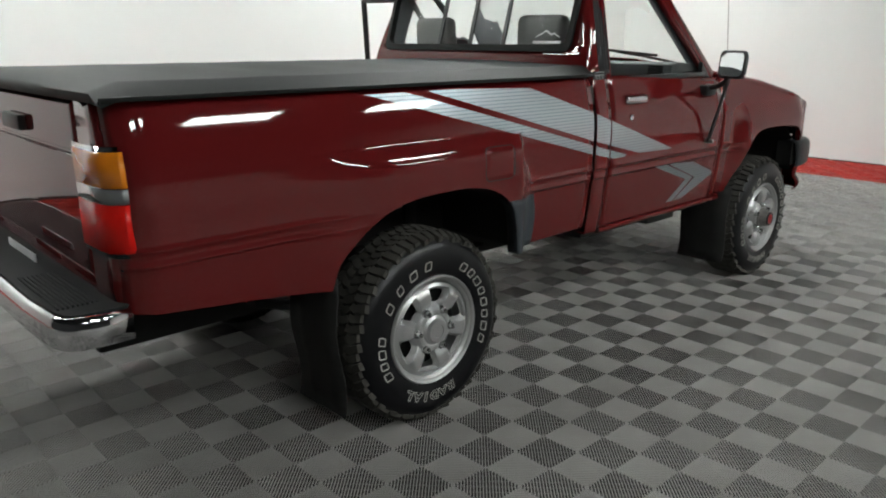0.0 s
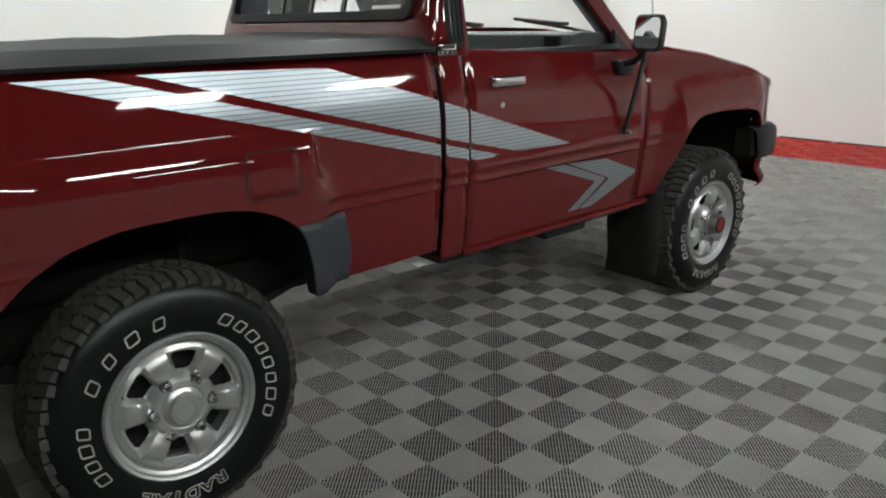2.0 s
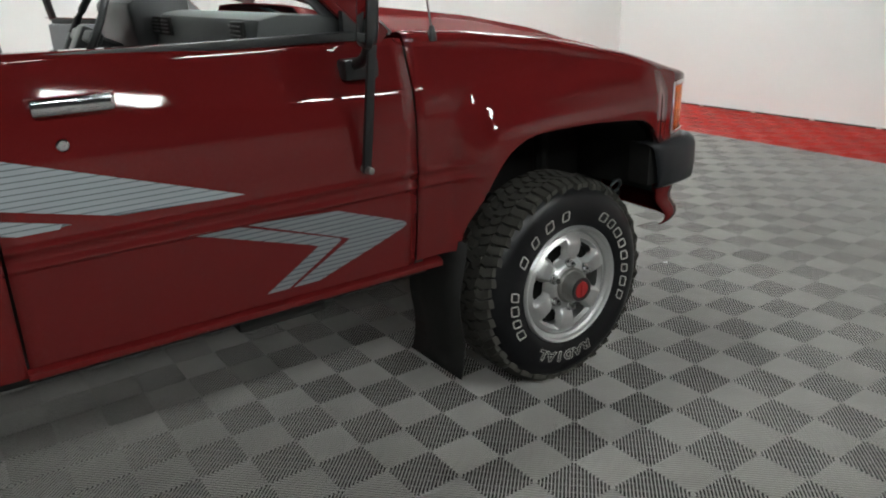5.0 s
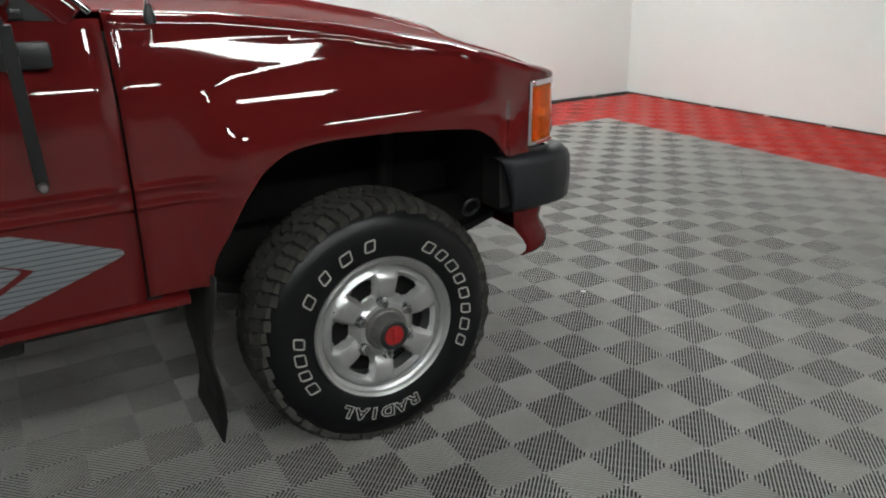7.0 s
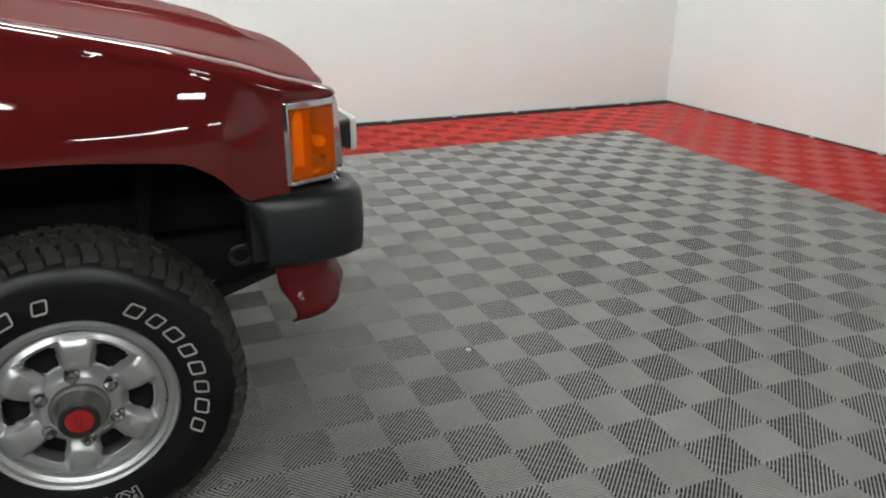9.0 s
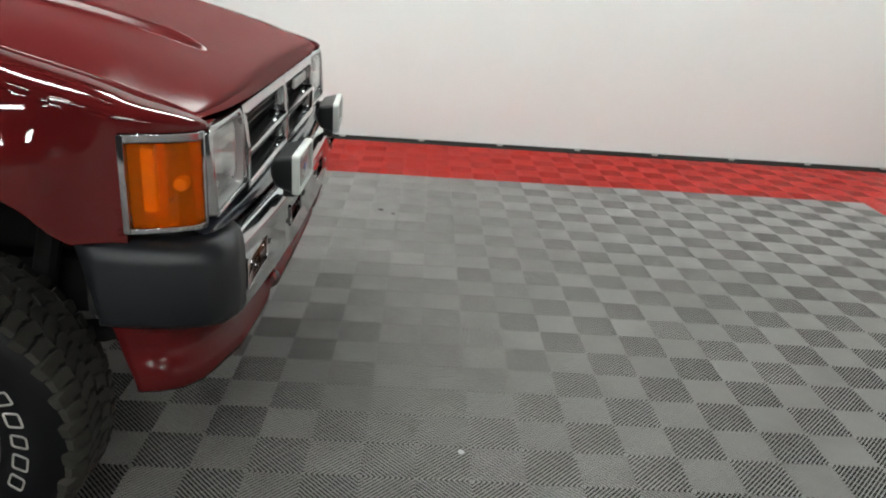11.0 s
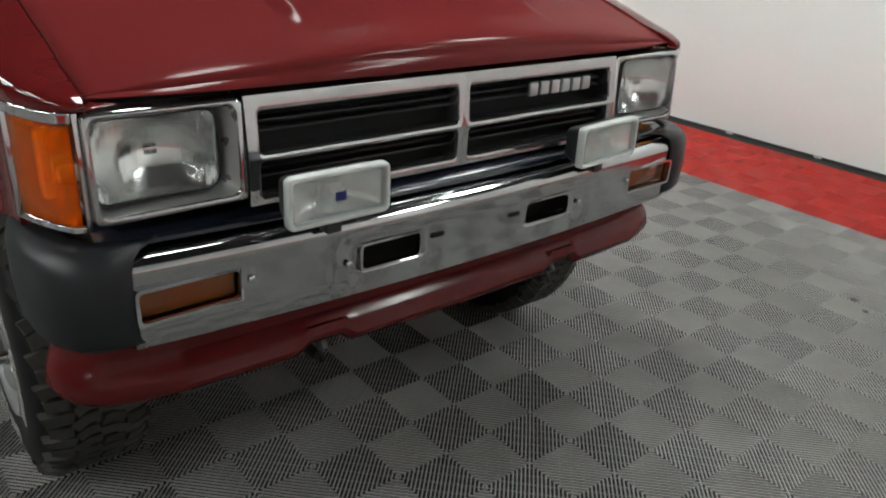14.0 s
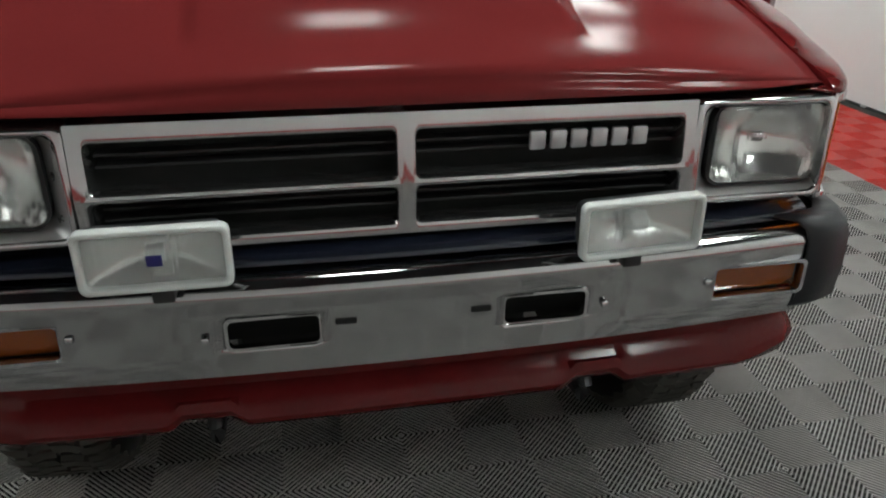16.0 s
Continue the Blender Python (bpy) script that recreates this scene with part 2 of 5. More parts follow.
def add_tube(bm, pts, r, segs=10):
    pts = [Vector(p) for p in pts]
    rings = []
    for i, p in enumerate(pts):
        d = (pts[min(i + 1, len(pts) - 1)] - pts[max(i - 1, 0)]).normalized()
        side = d.cross(Vector((0, 0, 1)) if abs(d.z) < 0.9 else Vector((1, 0, 0))).normalized()
        up = side.cross(d)
        rr = r[i] if isinstance(r, (list, tuple)) else r
        rings.append([bm.verts.new(p + rr * (side * math.cos(2 * math.pi * k / segs) + up * math.sin(2 * math.pi * k / segs))) for k in range(segs)])
    for a, b in zip(rings, rings[1:]):
        for k in range(segs):
            bm.faces.new([a[k], a[(k + 1) % segs], b[(k + 1) % segs], b[k]])
    bm.faces.new(rings[0][::-1]), bm.faces.new(rings[-1])
    return bm


def tube(pts, r, segs=10):
    return add_tube(bmesh.new(), pts, r, segs)


def rounded(y0, y1, z0, z1, r, n=4):
    """A rounded rectangle as a polygon."""
    out = []
    for cy, cz, a0 in ((y1 - r, z1 - r, 0), (y0 + r, z1 - r, 90), (y0 + r, z0 + r, 180), (y1 - r, z0 + r, 270)):
        for k in range(n + 1):
            a = radians(a0 + 90 * k / n)
            out.append((cy + r * math.cos(a), cz + r * math.sin(a)))
    return out


def add_frame(bm, outer, inner, axis, a, b):
    """A ring between two polygons of equal count, pushed from a to b."""
    def put(p, c):
        q = list(p)
        q.insert("xyz".index(axis), c)
        return q
    n = len(outer)
    v = [[bm.verts.new(put(p, c)) for p in poly] for poly, c in ((outer, a), (outer, b), (inner, b), (inner, a))]
    for k in range(4):
        for i in range(n):
            j = (i + 1) % n
            bm.faces.new([v[k][i], v[k][j], v[(k + 1) % 4][j], v[(k + 1) % 4][i]])
    return bm


def add_trim(bm, outer, inner, axis, a, b, bev=0.004, sharp_rim=False):
    """A ring like add_frame's with its front edges eased."""
    def put(p, c):
        q = list(p)
        q.insert("xyz".index(axis), c)
        return q
    def ease(poly, d):
        cu, cv = sum(p[0] for p in poly) / len(poly), sum(p[1] for p in poly) / len(poly)
        return [(u - d * math.copysign(1, u - cu), v - d * math.copysign(1, v - cv)) for u, v in poly]
    n = len(outer)
    rings = ((outer, a), (outer, b), (ease(inner, -bev), b), (ease(inner, -bev * 0.35), b - bev * 0.3), (inner, b - bev), (inner, a)) if sharp_rim else ((outer, a), (outer, b - bev), (ease(outer, bev * 0.35), b - bev * 0.3), (ease(outer, bev), b), (ease(inner, -bev), b), (ease(inner, -bev * 0.35), b - bev * 0.3), (inner, b - bev), (inner, a))
    v = [[bm.verts.new(put(p, c)) for p in poly] for poly, c in rings]
    for k in range(len(v)):
        w = v[(k + 1) % len(v)]
        for i in range(n):
            j = (i + 1) % n
            bm.faces.new([v[k][i], v[k][j], w[j], w[i]])
    return bm


def sstep(t):
    t = min(1.0, max(0.0, t))
    return t * t * (3 - 2 * t)


def lerp(x, pts):
    """Straight-line interpolation in a list of (x, value)."""
    return float(np.interp(x, [p[0] for p in pts], [p[1] for p in pts]))


def curve(x, pts):
    """A smooth line through points that never overshoots them."""
    xs, ys = [p[0] for p in pts], [p[1] for p in pts]
    if x <= xs[0] or x >= xs[-1]:
        return ys[0] if x <= xs[0] else ys[-1]
    slope = [(ys[k + 1] - ys[k]) / (xs[k + 1] - xs[k]) for k in range(len(xs) - 1)]
    bend = [slope[0]] + [0.0 if p * q <= 0 else 2 * p * q / (p + q) for p, q in zip(slope, slope[1:])] + [slope[-1]]
    k = max(n for n in range(len(xs) - 1) if xs[n] <= x)
    h = xs[k + 1] - xs[k]
    t = (x - xs[k]) / h
    return ((1 + 2 * t) * (1 - t) ** 2 * ys[k] + t * (1 - t) ** 2 * h * bend[k] + t * t * (3 - 2 * t) * ys[k + 1] + t * t * (t - 1) * h * bend[k + 1])


def stations(a, b, step, extra=()):
    n = max(1, round((b - a) / step))
    return sorted({round(a + (b - a) * i / n, 5) for i in range(n + 1)} | {round(e, 5) for e in extra if a <= e <= b})


# ---- the room ----
S = 0.15                       # one check of the floor
GX, GY = 3.076, 0.346          # a corner of the checks
WALL_X, WALL_Y = 7.70, 3.60    # the wall ahead of the truck, the wall along its far side
BACK_X, SIDE_Y, TOP = -7.0, -12.1, 3.7
BAND_X, BAND_Y = GX + 25 * S, GY + 15 * S
T = 0.2


def wall(name, label, x0, x1, y0, y1, z0, z1, mat=WALL):
    return tagged(part(name, box(x0, x1, y0, y1, z0, z1), mat), label, "wall", kind="structure")


wall("wall_north", "smooth white-painted wall behind the red floor border", BACK_X - T, WALL_X, WALL_Y, WALL_Y + T, -0.02, TOP)
wall("wall_east", "smooth white-painted wall meeting the other at a corner", WALL_X, WALL_X + T, SIDE_Y - T, WALL_Y + T, -0.02, TOP)
wall("wall_south", "plain dark grey wall", BACK_X - T, WALL_X, SIDE_Y - T, SIDE_Y, -0.02, TOP, DARK_WALL)
wall("wall_west", "plain dark grey wall", BACK_X - T, BACK_X, SIDE_Y, WALL_Y, -0.02, TOP, DARK_WALL)
tagged(part("ceiling", box(BACK_X - T, WALL_X + T, SIDE_Y - T, WALL_Y + T, TOP, TOP + 0.15), CEILING), "plain dark ceiling with rows of long lights", "ceiling", kind="structure")


# ---- ceiling lights ----
def ceiling_light():
    ob = thing("ceiling_light", "long white ceiling light with a glowing flat diffuser, switched on", "ceiling light", group="ceiling lights")
    part("housing", box(-0.61, 0.61, -0.25, 0.25, 0.0, 0.08, 0.008), HOUSING, ob)
    part("diffuser", box(-0.57, 0.57, -0.215, 0.215, -0.012, 0.004, 0.004), LAMP, ob, "glowing white diffuser")
    for x in (-0.598, 0.598):
        part("end_cap", box(x - 0.012, x + 0.012, -0.24, 0.24, -0.02, 0.02, 0.004), HOUSING, ob)
    return ob


LIGHTS = [(x, -6.9) for x in (-3.1, -0.25, 2.75, 5.45)] + [(-0.8, -4.4), (1.4, -4.4), (3.6, -4.4), (2.4, 0.1)] + [(x, 2.3) for x in (-2.4, -0.4, 3.2, 6.0)]
first_light = ceiling_light()
first_light.matrix_basis = pose(LIGHTS[0][0], LIGHTS[0][1], TOP - 0.08)
for lx, ly in LIGHTS[1:]:
    copy_thing(first_light, pose(lx, ly, TOP - 0.08))

# ---- the truck ----
truck = thing("pickup_truck", "dark red two-door four-wheel-drive pickup with silver side stripes and chrome bumpers", "pickup truck", pose(0.0, -0.008, 0))
WX = (0.028, 2.645)             # the axles
HUB_Z = 0.355

SIDE = [(0.50, 0.735), (0.60, 0.750), (0.70, 0.763), (0.775, 0.7690), (0.784, 0.7705), (0.788, 0.7738), (0.792, 0.7765), (0.797, 0.7766), (0.803, 0.7745), (0.81, 0.7735),
        (0.820, 0.7746), (0.826, 0.7772), (0.830, 0.7800), (0.834, 0.7814), (0.838, 0.7809), (0.843, 0.7792), (0.850, 0.7784), (0.90, 0.7790),
        (0.94, 0.780), (1.00, 0.779), (1.04, 0.7765), (1.08, 0.7708), (1.12, 0.7618), (1.16, 0.7520), (1.20, 0.7416), (1.24, 0.7300)]


NOSE_OUT = [(3.128, 0.774), (3.15, 0.769), (3.175, 0.761), (3.20, 0.750), (3.22, 0.740), (3.236, 0.730), (3.246, 0.721), (3.252, 0.712), (3.258, 0.698)]


SIDE_Z = [0.50 + 0.74 * k / 370 for k in range(371)]
SIDE_H = [curve(z, SIDE) for z in SIDE_Z]
FLARE_D, FLARE_H = [0.0, 0.02, 0.05, 0.07, 0.10, 0.135, 0.15, 0.165], [0.0, 0.0042, 0.0140, 0.0201, 0.0291, 0.0401, 0.0440, 0.0458]
FLARE_FINE = [0.165 * k / 60 for k in range(61)]
FLARE_OUT = [curve(d, list(zip(FLARE_D, FLARE_H))) for d in FLARE_FINE]
REAR_OUT = [curve(d, [(0.0, 0.0), (0.010, 0.0020), (0.020, 0.0080), (0.035, 0.0166), (0.055, 0.0264), (0.080, 0.0342), (0.105, 0.0366), (0.165, 0.037)]) for d in FLARE_FINE]


def half_width(x, z):
    """The body's half width: a moulded flank that falls towards the front, with a flare over each wheel."""
    fall = 0.07 * sstep((x - 0.95) / 1.1) + 0.03 * sstep((x - 2.1) / 0.4)
    h = float(np.interp(z + fall * sstep((z - 0.90) / 0.30), SIDE_Z, SIDE_H))
    low = sstep((0.95 - z) / 0.10)
    rear = sstep((x + 0.60) / 0.46) * sstep((0.49 + 0.07 * low - x) / (0.04 + 0.08 * low))
    front = sstep((x - 2.17) / 0.15)
    if rear > 0:
        h += rear * (sstep((0.97 - z) / 0.06) * (0.779 - h) + float(np.interp(1.046 - z, FLARE_FINE, REAR_OUT)))
    if front > 0:
        top = lerp(x, [(2.19, 1.020), (2.30, 1.048), (2.50, 1.066), (2.80, 1.075), (3.10, 1.10)])
        h += front * (sstep((0.97 - z) / 0.06) * (0.782 - h) + float(np.interp(top - z, FLARE_FINE, FLARE_OUT)))
    if x > 3.128:
        return lerp(x, NOSE_OUT)
    if x > 2.92:
        h -= 0.050 * ((x - 2.92) / 0.20) ** 2
        h += (0.774 - h) * sstep((x - 2.99) / 0.138)
    if x < -0.93:
        h -= 0.05 * ((-0.93 - x) / 0.09) ** 2
    return h


REAR_ARCH = [(-0.40, 0.60), (-0.375, 0.685), (-0.325, 0.74), (-0.27, 0.788), (-0.17, 0.838), (-0.03, 0.862), (0.135, 0.864), (0.25, 0.850),
             (0.32, 0.825), (0.375, 0.790), (0.41, 0.745), (0.428, 0.66), (0.434, 0.57)]
FRONT_ARCH = [(2.212, 0.57), (2.222, 0.63), (2.255, 0.70), (2.312, 0.805), (2.36, 0.855), (2.43, 0.888), (2.53, 0.897), (2.66, 0.896), (2.80, 0.888),
              (2.91, 0.876), (2.97, 0.845), (3.02, 0.793), (3.04, 0.777)]


LEVELS = sorted([0.50, 0.53, 0.56, 0.58, 0.60, 0.63, 0.66, 0.69, 0.72, 0.745, 0.765, 0.89, 0.91, 0.93, 0.95, 0.96, 0.97, 0.9775, 0.985, 0.9925, 1.0, 1.0075, 1.015, 1.0225, 1.03, 1.0375, 1.045, 1.0525, 1.06, 1.07, 1.09, 1.11, 1.13, 1.165, 1.18, 1.205, 1.222]
                + [z for z, _ in SIDE if z < 1.23] + [1.30])


def side_panel(name, sgn, xs, low, high, mat=PAINT, top=None, parent=truck, label=""):
    """A skin on the truck's side between two edge lines; top adds points past the upper edge."""
    cols = []
    for x in xs:
        zl, zh = low(x), high(x)
        keys = [min(zh, max(zl, z)) for z in LEVELS if z < high(xs[0]) + 0.3]
        keys[0], keys[-1] = zl, zh
        col = [(x, sgn * half_width(x, z), z) for z in keys]
        inner = [(x, sgn * (half_width(x, zl) - d), zl + u) for d, u in ((0.05, 0.006), (0.012, 0.0))]
        extra = [(x, sgn * y, z) for y, z in top(x)] if top else []
        cols.append(inner + col + extra)
    ob = part(name, grid(cols), mat, parent, label, 28)
    return thick(ob, 0.003, 0)


def arch_xs(arch, n=4):
    out = []
    for (a, _), (b, _) in zip(arch, arch[1:]):
        out += [a + (b - a) * i / n for i in range(n)]
    return out + [arch[-1][0]]


RAIL = 1.222


def bed_low(x):
    if -0.40 < x < 0.434:
        return curve(x, REAR_ARCH)
    return lerp(x, [(-1.02, 0.665), (-0.40, 0.60), (0.434, 0.57), (0.94, 0.578)])


def shoulder(x):
    return lerp(x, [(1.9, 1.176), (2.07, 1.166), (2.3, 1.152), (2.6, 1.114), (2.9, 1.055), (3.06, 1.012), (3.128, 0.988), (3.2, 0.962)])


def fender_low(x):
    return curve(x, FRONT_ARCH) if x <= 3.128 else 0.9765


def fender_high(x):
    return shoulder(x) if x <= 3.128 else lerp(x, [(3.128, 0.988), (3.14, 0.9852), (3.155, 0.9828), (3.19, 0.9800), (3.23, 0.9782), (3.258, 0.9772)])


def fender_top(x):
    """The rolled top edge from the side to the hood."""
    s = fender_high(x)
    h = half_width(x, s)
    crest = s + 0.036 if x <= 3.128 else lerp(x, [(3.128, 1.024), (3.15, 1.0175), (3.17, 1.0125), (3.20, 1.005), (3.225, 0.9975), (3.243, 0.991), (3.253, 0.985), (3.258, 0.980)])
    e = 0.85 - 0.25 * sstep((x - 3.05) / 0.15)
    roll = [(0.6905 + (h - 0.6905) * math.cos(w) ** e, s + (crest - s) * math.sin(w) ** e) for w in [math.pi / 2 * k / 9 for k in range(1, 10)]]
    return roll + [(0.690, crest - 0.024)]


for sgn in (-1, 1):
    side_panel("bed_side", sgn, stations(-1.02, 0.942, 0.04, [-1.0, -0.98, -0.955, -0.93, -0.36, -0.34, -0.30, -0.28, 0.44, 0.45, 0.46, 0.47, 0.48, 0.49, 0.5, 0.515, 0.53, 0.545, 0.56, *arch_xs(REAR_ARCH)]), bed_low, lambda x: RAIL,
               top=lambda x: [(half_width(x, RAIL) - 0.012, RAIL + 0.006), (half_width(x, RAIL) - 0.07, RAIL + 0.004)])
    side_panel("cab_corner", sgn, stations(0.962, 1.064, 0.02), lambda x: 0.54, lambda x: 1.20,
               top=lambda x: [(0.737, 1.215), (0.733, 1.23)])
    side_panel("front_fender", sgn, stations(2.072, 3.258, 0.03, [3.128, 3.1281, 3.14, 3.15, 3.162, 3.175, 3.188, 3.20, 3.21, 3.22, 3.228, 3.236, 3.241, 3.246, 3.249, 3.252, 3.255, 3.258, 2.17, 2.18, 2.19, 2.2, 2.21, 2.22, 2.23, 2.24, 2.25, 2.26, 2.27, 2.28, 2.29, 2.305, 2.32, *arch_xs(FRONT_ARCH)]), fender_low, fender_high, top=fender_top)
    part("rocker_panel", grid([[(x, sgn * y, z) for y, z in ((0.700, 0.527), (0.740, 0.528), (0.751, 0.534), (0.751, 0.548), (0.738, 0.557), (0.70, 0.559))]
                               for x in (1.064, 1.5, 2.0, 2.16)]), PAINT, truck, "dark red sill under the door")

DOOR_LOW = 0.562


def door_shell(name, sgn, parent):
    belt = lambda x: lerp(x, [(1.07, 1.205), (1.5, 1.197), (2.066, 1.172)])
    cols = []
    for x in stations(1.070, 2.066, 0.04):
        zh = belt(x)
        col = [(x, sgn * (half_width(x, DOOR_LOW) - 0.03), DOOR_LOW)]
        col += [(x, sgn * half_width(x, z), z) for z in [DOOR_LOW] + [min(zh, z) for z in LEVELS if z > DOOR_LOW] ]
        col += [(x, sgn * (half_width(x, zh) - 0.01), zh + 0.012), (x, sgn * (half_width(x, zh) - 0.035), zh + 0.013)]
        cols.append(col)
    return thick(part(name, grid(cols), PAINT, parent, "", 28), 0.003, 0)


# the dark hollow behind the panel gaps, floor pan and wheel wells
part("bed_liner", box(0.50, 0.93, -0.715, 0.715, 0.60, 1.19), BLACK, truck, "black inside of the bed front")
part("bed_tail", box(-0.995, -0.44, -0.70, 0.70, 0.66, 1.19), BLACK, truck)
part("cab_floor", box(1.0, 2.14, -0.70, 0.70, 0.50, 0.60, 0.01), BLACK, truck)
for sgn in (-1, 1):
    part("door_pillar", box(1.045, 1.09, sgn * 0.715 - 0.02, sgn * 0.715 + 0.02, 0.55, 1.19), BLACK, truck)
    part("hinge_pillar", box(2.045, 2.10, sgn * 0.715 - 0.02, sgn * 0.715 + 0.02, 0.55, 1.16), BLACK, truck)
    part("gap_filler", box(0.935, 0.965, sgn * 0.705 - 0.02, sgn * 0.705 + 0.02, 0.58, 1.2), BLACK, truck)


def wheel_well(x, half, z1):
    bm = bmesh.new()
    rows = []
    for k in range(15):
        a = math.pi * k / 14
        rows.append([(x - half * math.cos(a) * (1.0), y, 0.585 + (z1 - 0.585) * math.sin(a) ** 0.6) for y in (-0.742, -0.36)])
    return rows


for sgn in (-1, 1):
    for cx, half, z1 in ((0.015, 0.445, 0.895), (2.64, 0.45, 0.93)):
        rows = [[(x, sgn * -y, z) for x, y, z in row] for row in wheel_well(cx, half, z1)]
        part("wheel_well", grid(rows), BLACK, truck)
        part("well_wall", prism([(row[0][0], row[0][2]) for row in wheel_well(cx, half, z1)], "y", sgn * 0.36 - 0.005, sgn * 0.36 + 0.005), BLACK, truck)

# chassis
for sgn in (-1, 1):
    part("frame_rail", box(-1.0, 3.2, sgn * 0.36 - 0.04, sgn * 0.36 + 0.04, 0.44, 0.58, 0.01), BLACK, truck)
part("engine_sump", box(2.25, 3.0, -0.3, 0.3, 0.38, 0.6, 0.04), BLACK, truck)
part("gearbox", box(1.2, 2.25, -0.16, 0.16, 0.36, 0.55, 0.05), BLACK, truck)
part("fuel_tank", box(0.45, 1.05, -0.33, 0.30, 0.40, 0.60, 0.04), BLACK, truck)
for x in WX:
    part("axle", tube([(x, -0.62, HUB_Z), (x, 0.62, HUB_Z)], 0.045, 12), BLACK, truck)
    part("differential", lathe([(0, -0.12), (0.1, -0.09), (0.14, 0), (0.1, 0.09), (0, 0.12)], (x, 0.1, HUB_Z), 20), BLACK, truck)
for sgn in (-1, 1):
    for x in WX:
        part("leaf_spring", prism([(x - 0.55, 0.50), (x - 0.3, 0.42), (x, 0.385), (x + 0.3, 0.42), (x + 0.55, 0.50), (x + 0.55, 0.52), (x + 0.3, 0.45),
                                   (x, 0.42), (x - 0.3, 0.45), (x - 0.55, 0.52)], "y", sgn * 0.47 - 0.03, sgn * 0.47 + 0.03), BLACK, truck)
        part("shock_absorber", tube([(x + 0.12, sgn * 0.5, 0.32), (x + 0.2, sgn * 0.42, 0.80)], 0.028, 10), BLACK, truck)
part("step_bracket", box(1.55, 1.80, -0.70, -0.55, 0.475, 0.515, 0.01), BLACK, truck)


# ---- wheels ----
def tyre_letters(parent, radius, y):
    """White raised blocks in place of the maker's names, and the one plain word."""
    def ring_block(a, w, h, inner):
        bm = bmesh.new()
        o, i = rounded(-w / 2, w / 2, -h / 2, h / 2, 0.006, 2), rounded(-w / 2 + inner, w / 2 - inner, -h / 2 + inner, h / 2 - inner, 0.003, 2)
        add_frame(bm, o, i, "y", -0.0012, 0.0012)
        for v in bm.verts:
            v.co.x += 0.22 * v.co.z
        bmesh.ops.transform(bm, matrix=Matrix.Translation((0, y, 0)) @ Matrix.Rotation(a, 4, "Y") @ Matrix.Translation((0, 0, radius)), verts=bm.verts)
        return bm
    for start, n, step in ((-117, 4, 10.8), (-58, 4, 16.5), (33, 8, 11.3)):
        for k in range(n):
            part("letter_block", ring_block(radians(start + k * step), (0.034, 0.030, 0.036, 0.031)[k % 4], 0.032, 0.0036), LETTER, parent, "raised white outline block")
    for k, ch in enumerate("RADIAL"):
        cu = bpy.data.curves.new("letter", "FONT")
        cu.body, cu.size, cu.align_x, cu.align_y = ch, 0.046, "CENTER", "CENTER"
        cu.fill_mode, cu.bevel_depth, cu.bevel_resolution, cu.resolution_u, cu.offset = "NONE", 0.0013, 1, 3, 0.002
        ob = new("letter_source", cu)
        me = bpy.data.meshes.new_from_object(ob)
        bpy.data.objects.remove(ob)
        a = radians(163 + k * 9.6)
        me.transform(Matrix.Diagonal((1.2, 1, 1, 1)))
        me.transform(Matrix.Translation((0, y, 0)) @ Matrix.Rotation(a, 4, "Y") @ Matrix.Translation((0, 0, radius)) @ Matrix.Rotation(radians(90), 4, "X"))
        finish(me, LETTER)
        new("letter", me).parent = parent


